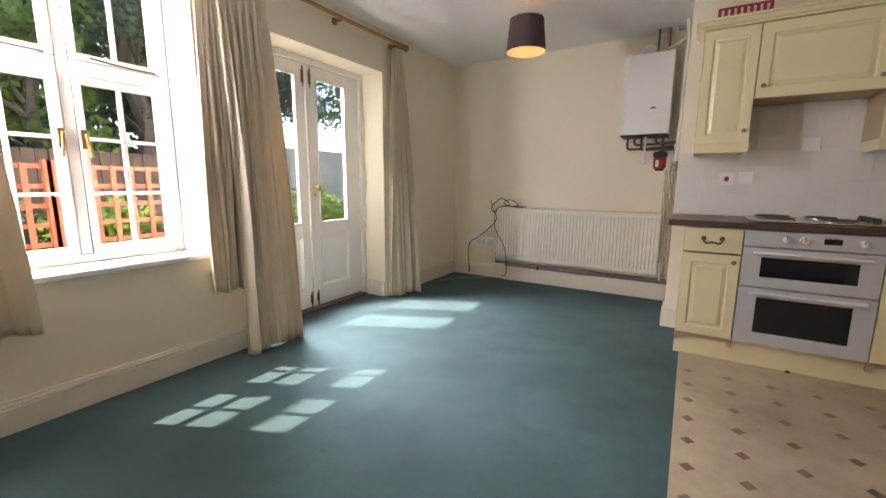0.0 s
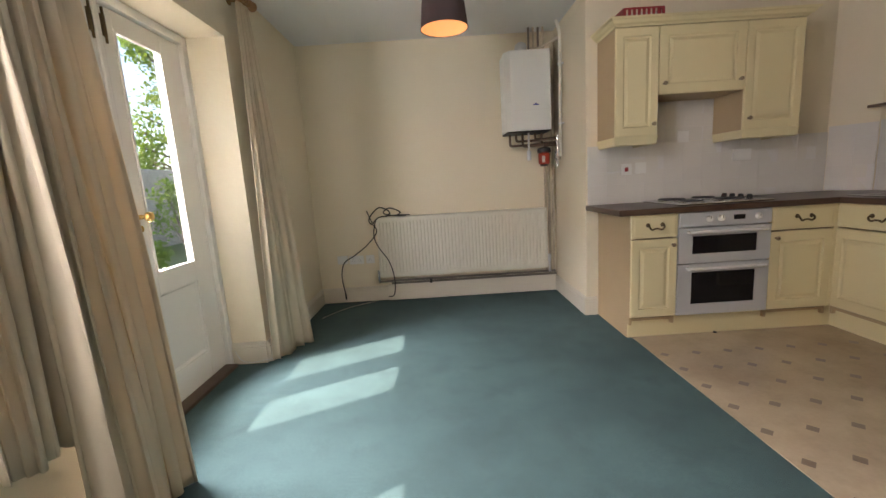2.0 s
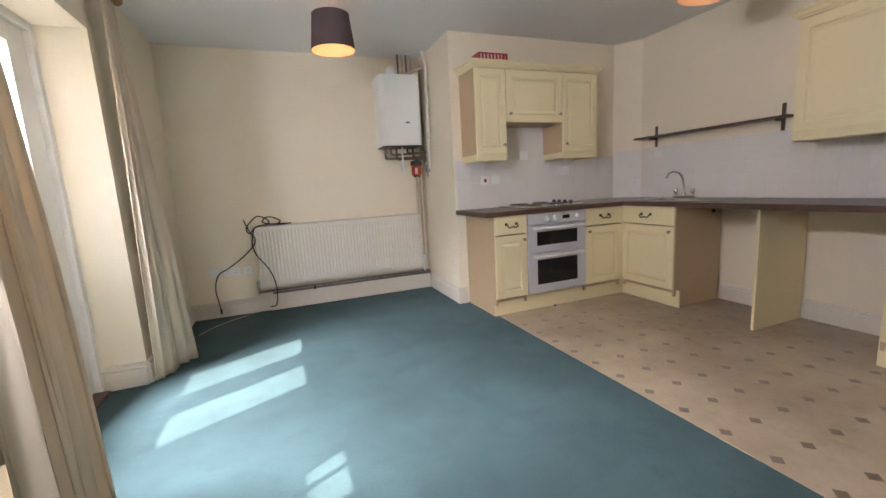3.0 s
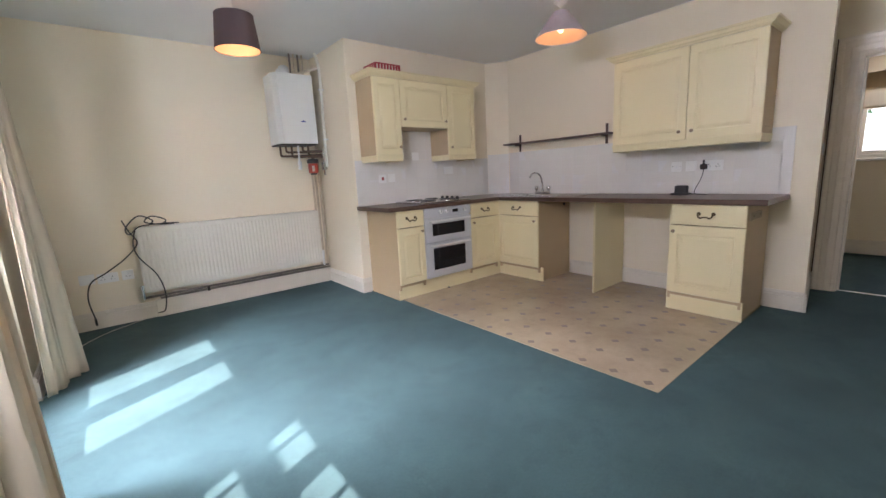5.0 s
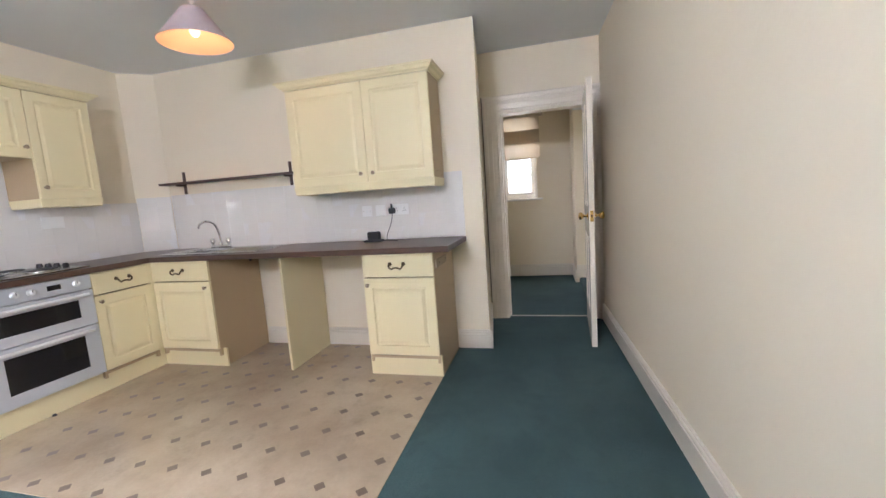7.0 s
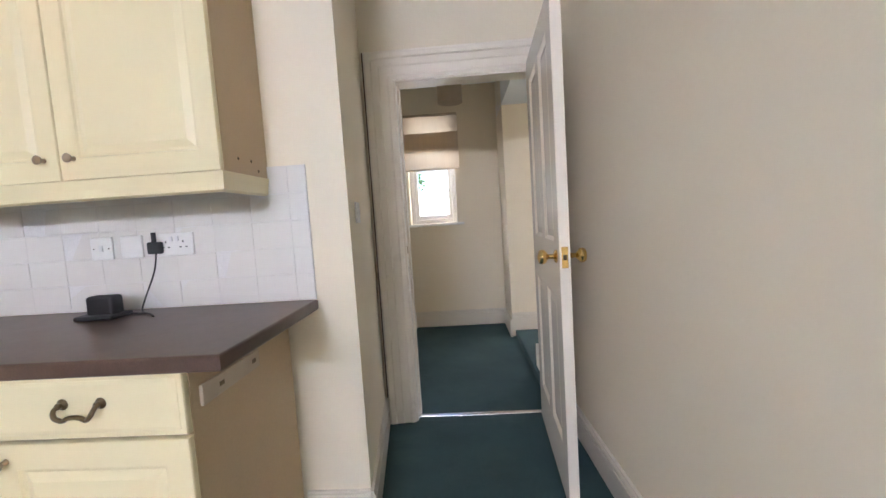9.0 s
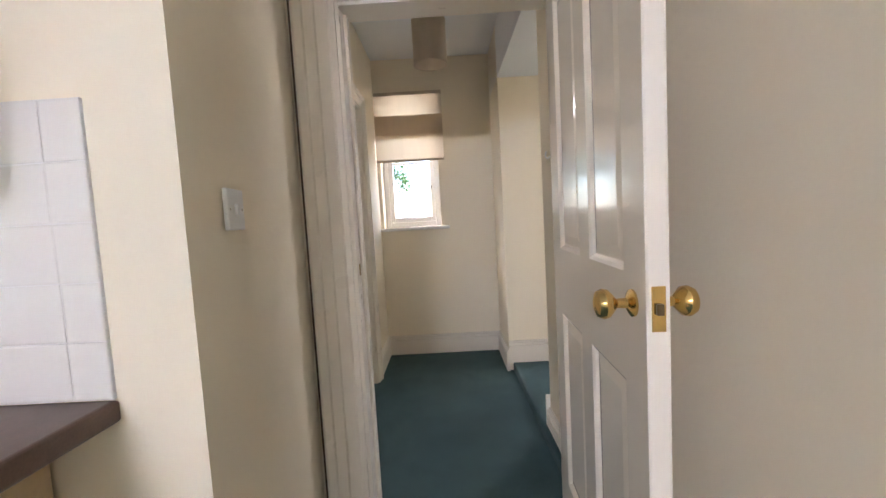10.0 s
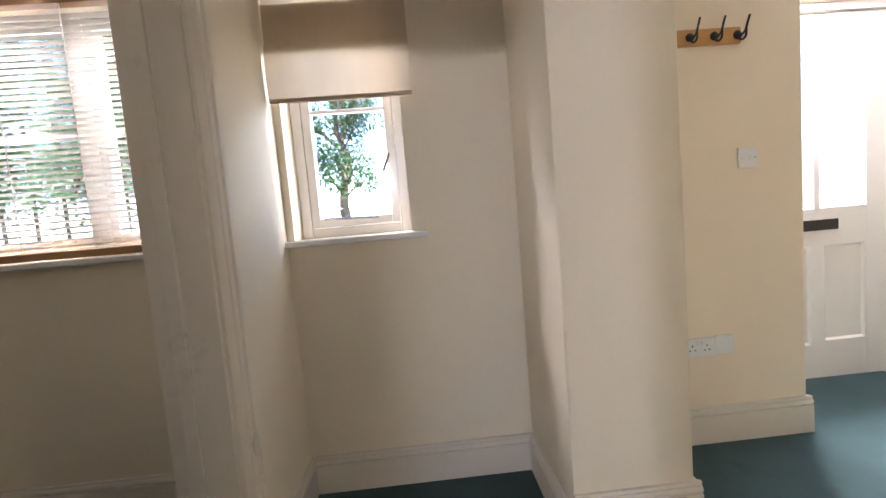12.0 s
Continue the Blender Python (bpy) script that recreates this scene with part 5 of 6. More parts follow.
# ---- pendant lamps ----
def pendant(x, y, ceil, z0, z1, r0, r1, mat, label, lit=True, inner=None):
    """A fabric shade from radius r0 at its lower rim to r1 at its upper rim, on a flex from a ceiling rose."""
    t = thing("pendant_lamp", (x, y, ceil), label, "pendant lamp")
    at = Matrix.Translation((x, y, 0))
    part("ceiling_rose", moved(lathe([(0.05, ceil - 0.001), (0.048, ceil - 0.014), (0.02, ceil - 0.03), (0.008, ceil - 0.045)], 20), at), M_WHITE, t, smooth=True)
    zl = (z0 + z1) / 2 + 0.03
    part("flex", tube([(x, y, ceil - 0.04), (x, y, zl + 0.06)], 0.003, 6), M_WHITE, t)
    sh = part("shade", moved(lathe([(r0, z0), (r1, z1)], 40, caps=False), at), mat, t, smooth=True)
    if inner:
        part("lining", moved(lathe([(r0 - 0.003, z0 + 0.001), (r1 - 0.003, z1 - 0.001)], 40, caps=False), at), inner, sh, "orange-toned inner lining", smooth=True)
    for r, z in ((r0, z0), (r1, z1)):
        c = [(x + r * math.cos(a), y + r * math.sin(a), z) for a in [k * math.pi / 20 for k in range(41)]]
        part("rim_wire", tube(c, 0.0025, 6), mat, sh)
    for k in range(3):
        a = k * 2 * math.pi / 3 + 0.4
        part("spoke", tube([(x, y, zl + 0.05), (x + r1 * math.cos(a), y + r1 * math.sin(a), z1)], 0.0018, 6), M_STEEL, sh)
    part("lampholder", moved(lathe([(0.012, zl + 0.07), (0.018, zl + 0.06), (0.018, zl + 0.01), (0.014, zl)], 16), at), M_WHITE, t, smooth=True)
    part("bulb", moved(lathe([(0.012, zl), (0.020, zl - 0.02), (0.030, zl - 0.045), (0.030, zl - 0.062), (0.018, zl - 0.082), (0.003, zl - 0.088)], 20), at), M_BULB if lit else M_WHITE, t, "lit pearl bulb" if lit else "unlit bulb", smooth=True)
    return t


pendant(-1.07, 3.50, H, 2.115, 2.345, 0.150, 0.125, M_SHADE_DARK, "dark mauve tapered drum pendant lamp, lit", inner=M_SHADE_LINE)
pendant(1.11, 2.34, H, 2.235, 2.42, 0.205, 0.065, M_SHADE_PINK, "pale pink coolie pendant lamp, lit", inner=M_SHADE_GLOW)
askew(pendant(3.77, 0.43, 2.55, 2.06, 2.30, 0.095, 0.095, M_SHADE_LINEN, "oatmeal linen drum pendant lamp in the hall, unlit", lit=False))

# ---- hall: doors, windows, blinds, hooks ----
def hall_door():
    """A four-panel door, standing open against the passage wall."""
    w, th, z0, z1 = 0.765, 0.040, 0.012, 1.978
    t = thing("door_2", (2.862, -0.015, 0), "white gloss four-panelled door, standing wide open", "door", kind="structure")
    t.rotation_euler = (0, 0, math.atan2(0.037, -0.762))
    cols = ((0.105, 0.345), (0.435, 0.665))
    rows = ((0.23, 0.84), (1.06, 1.86))
    pn = [(a, b, c, d) for a, b in cols for c, d in rows]
    def loc(nm, bm, mat, lab="", parent=None, smooth=False):
        ob = new(nm, mesh_of(nm, bm, mat, smooth))
        ob.parent = parent or t
        return tagged(ob, lab)
    fa = panelled(0, w, z0, z1, th / 2, pn, ((0, 0), (0.008, 0.005), (0.014, 0.012), (0.018, 0.012), (0.045, 0.006), (0.05, 0.006)))
    fb = panelled(0, w, z0, z1, th / 2, pn, ((0, 0), (0.008, 0.005), (0.014, 0.012), (0.018, 0.012), (0.045, 0.006), (0.05, 0.006)))
    moved(fa, Matrix.Translation((0, -th / 2, 0)))
    moved(fb, Matrix.Translation((0, th / 2, 0)) @ Matrix.Scale(-1, 4, (0, 1, 0)))
    leaf = loc("door_leaf", joined(fa, fb), M_DOORPAINT)
    kp = [(0.026, 0), (0.026, 0.004), (0.020, 0.008), (0.010, 0.012), (0.009, 0.030), (0.016, 0.036), (0.027, 0.046), (0.029, 0.056), (0.024, 0.066), (0.010, 0.071), (0.002, 0.072)]
    for s in (-1, 1):
        loc("door_knob", moved(lathe(kp, 24), Matrix.Translation((w - 0.055, s * (th / 2 + 0.001), 1.005)) @ Matrix.Rotation(radians(-90 * s), 4, "X")), M_BRASS, "polished brass door knob", leaf, True)
    loc("latch_plate", boxes((w + 0.0015, w + 0.004, -0.012, 0.012, 0.965, 1.045), bevel=0.001), M_BRASS, "brass latch plate", leaf)
    loc("latch", boxes((w + 0.003, w + 0.012, -0.006, 0.006, 0.995, 1.015), bevel=0.002), M_ANTIQUE, "latch bolt", leaf)
    for z in (0.22, 1.72):
        loc("hinge", tube([(0.0, th / 2 + 0.004, z), (0.0, th / 2 + 0.004, z + 0.085)], 0.006, 8), M_BRASS, "brass hinge", leaf, True)


hall_door()
askew(solid("robe_hook", joined(boxes((3.252, 3.272, -0.1045, -0.100, 1.43, 1.475), bevel=0.002), tube(smooth_line([(3.262, -0.101, 1.44), (3.262, -0.085, 1.428), (3.262, -0.076, 1.44), (3.262, -0.080, 1.46)], 5), 0.0035, 8)), M_WHITE, "small white robe hook on the hall wall", "hook", smooth=True))
hall_strip = askew(structure("threshold_strip", boxes((D2[0] + 0.03, D2[1] - 0.03, 1.052, 1.070, 0.0, 0.006), bevel=0.002), M_OLDBRASS, "thin brass carpet strip in the bedroom doorway", "threshold"))


def window_unit(name, y0, y1, z0, z1, xin, label, mull, transom=None, sill=True):
    w = thing(name, (xin + 0.16, (y0 + y1) / 2, z0), label, "window", kind="structure")
    a, b = xin + 0.13, xin + 0.19
    part("window_frame", frame_bm(a, b, y0 + 0.001, y1 - 0.001, z0 + 0.001, z1 - 0.001, 0.045), M_GLOSS, w)
    edges = [y0 + 0.046] + [m for m in mull] + [y1 - 0.046]
    for m in mull:
        part("mullion", boxes((a, b, m - 0.022, m + 0.022, z0 + 0.046, z1 - 0.046), bevel=0.004), M_GLOSS, w)
    for k, (p, q) in enumerate(zip(edges, edges[1:])):
        p, q = p + (0.024 if k else 0.001), q - (0.024 if k < len(edges) - 2 else 0.001)
        s = part("sash", frame_bm(a + 0.006, b + 0.006, p, q, z0 + 0.047, z1 - 0.047, 0.038), M_GLOSS, w)
        pane_grid(s, (a + b) / 2, p + 0.038, q - 0.038, z0 + 0.085, z1 - 0.085, 1 if q - p < 0.6 else 2, 2, bar=0.016)
        part("casement_stay", tube([(a - 0.008, p + 0.10, z0 + 0.075), (a - 0.010, q - 0.06, z0 + 0.085)], 0.006, 8), M_STEEL, s, "pale casement stay", smooth=True)
        part("casement_handle", tube(smooth_line([(a - 0.004, p + 0.03, z0 + 0.36), (a - 0.02, p + 0.034, z0 + 0.34), (a - 0.018, p + 0.06, z0 + 0.28)], 5), 0.006, 8), M_ANTIQUE, s, "dark casement fastener", smooth=True)
    if sill:
        part("window_sill", boxes((xin - 0.035, a - 0.001, y0 - 0.07, y1 + 0.035, z0 - 0.028, z0 - 0.001), bevel=0.006, segs=3), M_GLOSS, w)
    return askew(w)


window_unit("window_2", *HWIN, HALL_E, "small white painted hall window", [])
window_unit("window_3", *BWIN, HALL_E, "white painted bedroom window behind a slatted blind", [1.79])


def roman_blind():
    y0, y1, x = 0.378, 0.952, HALL_E - 0.022
    t = thing("roman_blind", (x, (y0 + y1) / 2, 1.69), "oatmeal linen roman blind, half lowered, light shining through", "blind")
    bands = [(2.262, 2.05, 0.0), (2.075, 1.885, 0.016), (1.91, 1.685, 0.030)]
    for k, (za, zb, off) in enumerate(bands):
        bm = bmesh.new()
        rows = []
        for j in range(9):
            v = j / 8
            bulge = 0.010 * math.sin(math.pi * v)
            rows.append([bm.verts.new((x - off - bulge - 0.003 * math.sin(11 * u + k), y0 + u * (y1 - y0), za + (zb - za) * v - 0.006 * math.sin(math.pi * u) * v)) for u in [i / 12 for i in range(13)]])
        for r, s in zip(rows, rows[1:]):
            for i in range(12):
                bm.faces.new((r[i], r[i + 1], s[i + 1], s[i]))
        part("fold", bm, M_BLIND, t, smooth=True)
    part("fold", boxes((x + 0.004, x + 0.007, y0 + 0.004, y1 - 0.004, 1.895, 2.062)), M_BLIND, t, "gathered back fold")
    part("batten", boxes((x - 0.005, HALL_E - 0.001, y0, y1, 2.245, 2.272), bevel=0.002), M_BLIND, t)
    part("hem_bar", boxes((x - 0.036, x - 0.028, y0 + 0.004, y1 - 0.004, 1.683, 1.70), bevel=0.002), M_BLIND, t)
    askew(t)


roman_blind()


def venetian_blind():
    y0, y1, x = 1.30, 2.43, HALL_E + 0.035
    t = thing("venetian_blind", (x, (y0 + y1) / 2, 1.15), "cream venetian blind with a brown wooden bottom rail", "blind")
    part("head_rail", boxes((x - 0.022, x + 0.022, y0, y1, 2.155, 2.195), bevel=0.002), M_POLE, t, "brown head rail")
    part("bottom_rail", boxes((x - 0.030, x + 0.025, y0, y1, 1.133, 1.165), bevel=0.004), M_POLE, t, "brown wooden bottom rail")
    slat = mesh_of("slat", moved(boxes((-0.0125, 0.0125, y0, y1, -0.0007, 0.0007)), Matrix.Rotation(radians(18), 4, "Y")), M_SLAT)
    for k in range(37):
        s = new("slat", slat)
        s.parent = t
        s.location = (x - t.location.x, -t.location.y, 1.185 + 0.0258 * k - t.location.z)
    for y in (1.42, 1.76, 2.05, 2.33):
        part("ladder_cord", tube([(x - 0.014, y, 1.16), (x - 0.014, y, 2.16)], 0.0022, 6), M_SLAT, t)
    askew(t)


M_SLAT = cloth("cream_blind_slat", (0.78, 0.74, 0.66), (0.8, 0.74, 0.62), 0.2)
venetian_blind()


def hook_rack():
    x = 4.87
    t = thing("coat_rack", (x, -0.87, 1.80), "pine board with four dark iron coat hooks", "coat rack")
    part("board", boxes((x - 0.018, x - 0.0005, -1.012, -0.655, 1.795, 1.862), bevel=0.004), M_PINE, t)
    for y in (-0.683, -0.788, -0.893, -0.995):
        up = smooth_line([(x - 0.02, y, 1.835), (x - 0.042, y, 1.82), (x - 0.062, y, 1.833), (x - 0.070, y, 1.852), (x - 0.084, y, 1.880)], 5)
        lo = smooth_line([(x - 0.02, y, 1.82), (x - 0.04, y, 1.80), (x - 0.06, y, 1.805), (x - 0.065, y, 1.83)], 5)
        rose = moved(lathe([(0.018, 0), (0.018, 0.004), (0.010, 0.010)], 14), Matrix.Translation((x - 0.018, y, 1.828)) @ Matrix.Rotation(radians(-90), 4, "Y"))
        h = part("hook", joined(tube(up, 0.0042, 8), tube(lo, 0.0042, 8), rose), M_DARKMETAL, t, "dark iron double hook", smooth=True)
    askew(t)


hook_rack()
askew(plate("light_switch", (4.869, -1.035, 1.32), (-1, 0), 0.086, 0.086, "white light switch on the lobby wall", "switch", "switch"))
askew(plate("wall_socket", (4.869, -0.79, 0.505), (-1, 0), 0.146, 0.086, "white double socket low on the lobby wall", "socket", "socket"))
askew(plate("phone_outlet", (4.869, -0.905, 0.51), (-1, 0), 0.086, 0.086, "cream telephone outlet beside the socket", "outlet", "blank"))
askew(plate("light_switch", (3.31, HALL_L - 0.0005, 1.248), (0, -1), 0.086, 0.086, "white light switch between the two doorways", "switch", "switch"))
askew(solid("strike_plate", boxes((D2[1] - 0.027, D2[1] - 0.0245, 1.06, 1.085, 0.95, 1.01)), M_ANTIQUE, "small dark strike plate in the door lining", "strike plate"))
solid("strike_plate", boxes((DW + 0.035, DW + 0.050, DOOR[1] - 0.027, DOOR[1] - 0.0245, 0.988, 1.03)), M_OLDBRASS, "brass strike plate in the door lining", "strike plate")


def front_door():
    x, y0, y1 = 5.32, FRONT[0] + 0.04, FRONT[1] - 0.04
    t = thing("door_3", (x, (y0 + y1) / 2, LOBBY_Z), "white half-glazed front door with a black letter plate", "front door", kind="structure")
    part("door_frame", boxes((x - 0.03, x + 0.08, FRONT[0] + 0.001, y0 - 0.002, LOBBY_Z, 2.139), (x - 0.03, x + 0.08, y1 + 0.002, FRONT[1] - 0.001, LOBBY_Z, 2.139), (x - 0.03, x + 0.08, y0 - 0.002, y1 + 0.002, 2.10, 2.139)), M_GLOSS, t)
    g = [(-2.11, -1.835), (-1.80, y1 - 0.10)]
    leaf = part("door_leaf", boxes((x, x + 0.045, y0, g[0][0], LOBBY_Z + 0.01, 2.097), (x, x + 0.045, g[0][1], g[1][0], 1.05, 2.00), (x, x + 0.045, g[1][1], y1, LOBBY_Z + 0.01, 2.097), (x, x + 0.045, g[0][0], g[1][1], 2.00, 2.097)), M_GLOSS, t)
    pn = panelled(g[0][0], g[1][1], LOBBY_Z + 0.01, 1.05, 0.04, [(g[0][0] + 0.01, -1.86, 0.29, 0.84), (-1.775, g[1][1] - 0.01, 0.27, 0.84)], SUNK)
    moved(pn, Matrix.Translation((x + 0.001, 0, 0)) @ TURN_E @ Matrix.Scale(-1, 4, (1, 0, 0)))
    part("lower_panel", pn, M_GLOSS, leaf)
    for a, b in g:
        p = part("pane", boxes((x + 0.02, x + 0.025, a, b, 1.05, 2.00)), M_GLASS, leaf)
        p.visible_shadow = False
    part("letter_plate", boxes((x - 0.006, x + 0.001, -1.94, -1.72, 0.925, 0.985), bevel=0.003), M_DARKMETAL, leaf, "black letter plate")
    askew(t)


front_door()

# ---- the gardens outside ----
M_GRASS = material("rough_grass", (0.075, 0.12, 0.03), 0.9, second=(0.14, 0.15, 0.06), blotch=0.8, amount=0.7, grain=0.4, grain_scale=40)
M_PAVE = material("pale_gravel_drive", (0.42, 0.38, 0.32), 0.9, second=(0.32, 0.29, 0.25), blotch=2, amount=0.5, grain=0.4, grain_scale=60)


def leaf(name, colour, second, through_colour, share=0.45):
    """A thin leaf: a mottled surface that also lets light through."""
    m = material(name, colour, 0.5, second=second, blotch=1.4, amount=0.75)
    nt = m.node_tree
    t = nt.nodes.new("ShaderNodeBsdfTranslucent")
    t.inputs["Color"].default_value = (*through_colour, 1)
    mx = nt.nodes.new("ShaderNodeMixShader")
    mx.inputs[0].default_value = share
    nt.links.new(nt.nodes["Principled BSDF"].outputs[0], mx.inputs[1])
    nt.links.new(t.outputs[0], mx.inputs[2])
    nt.links.new(mx.outputs[0], nt.nodes["Material Output"].inputs["Surface"])
    return m


M_LEAF_D = leaf("dark_conifer_leaf", (0.070, 0.110, 0.062), (0.042, 0.072, 0.046), (0.10, 0.18, 0.07))
M_LEAF_L = leaf("fresh_green_leaf", (0.12, 0.20, 0.03), (0.055, 0.11, 0.02), (0.22, 0.34, 0.04))
M_BARK = material("grey_brown_bark", (0.11, 0.085, 0.06), 0.9, grain=0.5, grain_scale=30, bump=0.6, bump_scale=20)
M_TRELLIS = material("orange_stained_timber", (0.44, 0.075, 0.030), 0.7, second=(0.30, 0.055, 0.025), blotch=4, amount=0.5, grain=0.2, grain_scale=60)
M_FENCE = material("brown_fence_board", (0.15, 0.095, 0.06), 0.85, second=(0.10, 0.07, 0.05), blotch=3, amount=0.6, grain=0.3, grain_scale=40, vary=0.5)
M_STONE = material("pale_garden_stone", (0.46, 0.42, 0.35), 0.9, second=(0.30, 0.27, 0.23), blotch=2.5, amount=0.7, grain=0.4, grain_scale=14, bump=0.8, bump_scale=9)

structure("ground", boxes((-400, 400, -400, 400, -1.0, -0.14)), M_GRASS, "rough sunlit grass around the house", "ground")
structure("pavement", boxes((5.9, 14, -12, 14, -0.139, -0.10)), M_PAVE, "pale sunlit drive before the front door", "drive")
structure("patio", boxes((-4.2, -2.78, -3, 8, -0.139, -0.06)), M_PAVE, "pale paving outside the french doors", "patio")


def leaf_cloud(centres, count, size, seed):
    """Many small leaves gathered in clumps, as one mesh."""
    rnd = random.Random(seed)
    verts, faces = [], []
    for c, r in centres:
        for _ in range(count):
            d = Vector((rnd.gauss(0, 1), rnd.gauss(0, 1), rnd.gauss(0, 0.8)))
            d = d.normalized() * r * rnd.uniform(0.45, 1.05)
            p = Vector(c) + d
            s = size * rnd.uniform(0.6, 1.4)
            u = Vector((rnd.gauss(0, 1), rnd.gauss(0, 1), rnd.gauss(0, 1))).normalized()
            v = u.orthogonal().normalized()
            k = len(verts)
            verts += [tuple(p - u * s), tuple(p + v * s * 0.5), tuple(p + u * s), tuple(p - v * s * 0.5)]
            faces.append((k, k + 1, k + 2, k + 3))
    me = bpy.data.meshes.new("leaves")
    me.from_pydata(verts, [], faces)
    return me


def tree(x, y, height, spread, leaf_mat, seed, label, clumps=30, leaves=260, size=0.075, low=0.25):
    rnd = random.Random(seed)
    t = thing("tree", (x, y, -0.14), label, "tree")
    bm = bmesh.new()
    pts = [(x, y, -0.14)]
    for k in range(1, 8):
        pts.append((x + rnd.uniform(-0.1, 0.1) * k, y + rnd.uniform(-0.1, 0.1) * k, height * k / 8))
    for a, b, k in zip(pts, pts[1:], range(7)):
        tube([a, b], 0.17 * (1 - k / 8) * height / 7 + 0.02, 8, bm)
    centres = []
    for k in range(clumps):
        h = height * rnd.uniform(low, 1.0)
        reach = spread * (1.15 - 0.75 * h / height) * rnd.uniform(0.35, 1.0)
        a = rnd.uniform(0, 6.28)
        c = (x + reach * math.cos(a), y + reach * math.sin(a), h)
        tube([(x, y, h * 0.8), ((x + c[0]) / 2, (y + c[1]) / 2, h * 0.93), c], 0.035, 5, bm)
        centres.append((c, spread * rnd.uniform(0.22, 0.42)))
    part("trunk", bm, M_BARK, t)
    me = leaf_cloud(centres, leaves, size, seed + 1)
    me.materials.append(leaf_mat)
    cr = new("crown", me)
    cr.parent = t
    cr.location = -t.location
    return t


def hedge(x, y0, y1, h, seed, leaf_mat, label, low=0.0):
    rnd = random.Random(seed)
    t = thing("hedge", (x, (y0 + y1) / 2, -0.14), label, "hedge")
    bm = bmesh.new()
    cs = []
    y = y0
    while y < y1:
        tube([(x, y, -0.14), (x + rnd.uniform(-0.2, 0.2), y + rnd.uniform(-0.2, 0.2), h * 0.8)], 0.07, 6, bm)
        for k in range(11):
            cs.append(((x + rnd.uniform(-0.5, 0.5), y + rnd.uniform(-0.5, 0.5), low + (h - low) * (k + rnd.uniform(0.1, 0.9)) / 11), rnd.uniform(0.7, 1.1)))
        y += 1.0
    part("stems", bm, M_BARK, t)
    me = leaf_cloud(cs, 480, 0.095, seed + 1)
    me.materials.append(leaf_mat)
    cr = new("foliage", me)
    cr.parent = t
    cr.location = -t.location


hedge(-12.5, -7.0, 7.5, 9.0, 61, M_LEAF_D, "tall dense dark evergreen hedge behind the fence")


def shrub(x, y, r, h, leaf_mat, seed, label, size=0.055):
    rnd = random.Random(seed)
    t = thing("shrub", (x, y, -0.14), label, "shrub")
    bm = bmesh.new()
    cs = []
    for k in range(9):
        c = (x + rnd.uniform(-r, r) * 0.7, y + rnd.uniform(-r, r) * 0.7, -0.14 + h * rnd.uniform(0.35, 0.9))
        tube([(x, y, -0.14), c], 0.012, 5, bm)
        cs.append((c, r * rnd.uniform(0.4, 0.6)))
    part("stems", bm, M_BARK, t)
    me = leaf_cloud(cs, 120, size, seed + 1)
    me.materials.append(leaf_mat)
    cr = new("foliage", me)
    cr.parent = t
    cr.location = -t.location


def trellis(y0, y1):
    x, z0, z1 = -4.4, 0.10, 1.26
    t = thing("trellis_panel", (x, (y0 + y1) / 2, -0.14), "orange-stained square trellis panel on posts", "trellis", "garden trellis")
    for y in (y0, y1):
        part("post", boxes((x - 0.03, x + 0.03, y - 0.03, y + 0.03, -0.139, z1 + 0.03), bevel=0.004), M_TRELLIS, t)
    n = max(3, round((y1 - y0) / 0.15))
    for k in range(1, n):
        y = y0 + (y1 - y0) * k / n
        part("upright_slat", boxes((x + 0.002, x + 0.016, y - 0.019, y + 0.019, z0, z1)), M_TRELLIS, t)
    for k in range(8):
        z = z0 + 0.02 + (z1 - z0 - 0.04) * k / 7
        part("cross_slat", boxes((x - 0.014, x + 0.0018, y0 + 0.03, y1 - 0.03, z - 0.017, z + 0.017)), M_TRELLIS, t)


trellis(-0.20, 0.68)
trellis(0.70, 1.56)
trellis(1.58, 2.42)


def garden_fence():
    t = thing("garden_fence", (-8.0, 1.5, -0.14), "brown close-boarded garden fence", "fence")
    board = mesh_of("board", boxes((-0.012, 0.012, 0.004, 0.146, 0, 1.72), bevel=0.002, segs=1), M_FENCE)
    for k in range(64):
        b = new("board", board)
        b.parent = t
        b.location = (0.012 * (k % 2), -4.5 + 0.15 * k, 0)
    part("rail", boxes((-7.97, -7.93, -3.0, 6.6, 0.3, 0.4)), M_FENCE, t)


garden_fence()
solid("garden_wall", boxes((-9.2, -8.9, 6.6, 20, -0.14, 2.0), bevel=0.02), M_STONE, "weathered grey stone garden wall", "wall", kind="structure")

tree(-11.0, 2.2, 9.0, 3.0, M_LEAF_D, 21, "large dark green tree behind the fence", low=0.12)
tree(-10.5, 4.9, 9.5, 2.8, M_LEAF_D, 22, "large dark green tree behind the fence", low=0.12)
tree(-13.0, 0.0, 10.0, 3.4, M_LEAF_D, 23, "large dark green tree behind the fence", low=0.12)
tree(-9.3, 2.7, 5.6, 1.5, M_LEAF_L, 24, "fresh green young tree by the fence", low=0.3)
tree(-10.0, 15.5, 7.0, 2.2, M_LEAF_L, 27, "fresh green tree at the garden's end", low=0.2)
tree(-12.0, 10.5, 8.5, 2.6, M_LEAF_D, 25, "dark conifer standing beyond the stone wall", low=0.42)
tree(-10.5, 8.2, 7.5, 2.0, M_LEAF_D, 26, "dark conifer standing beyond the stone wall", low=0.45)
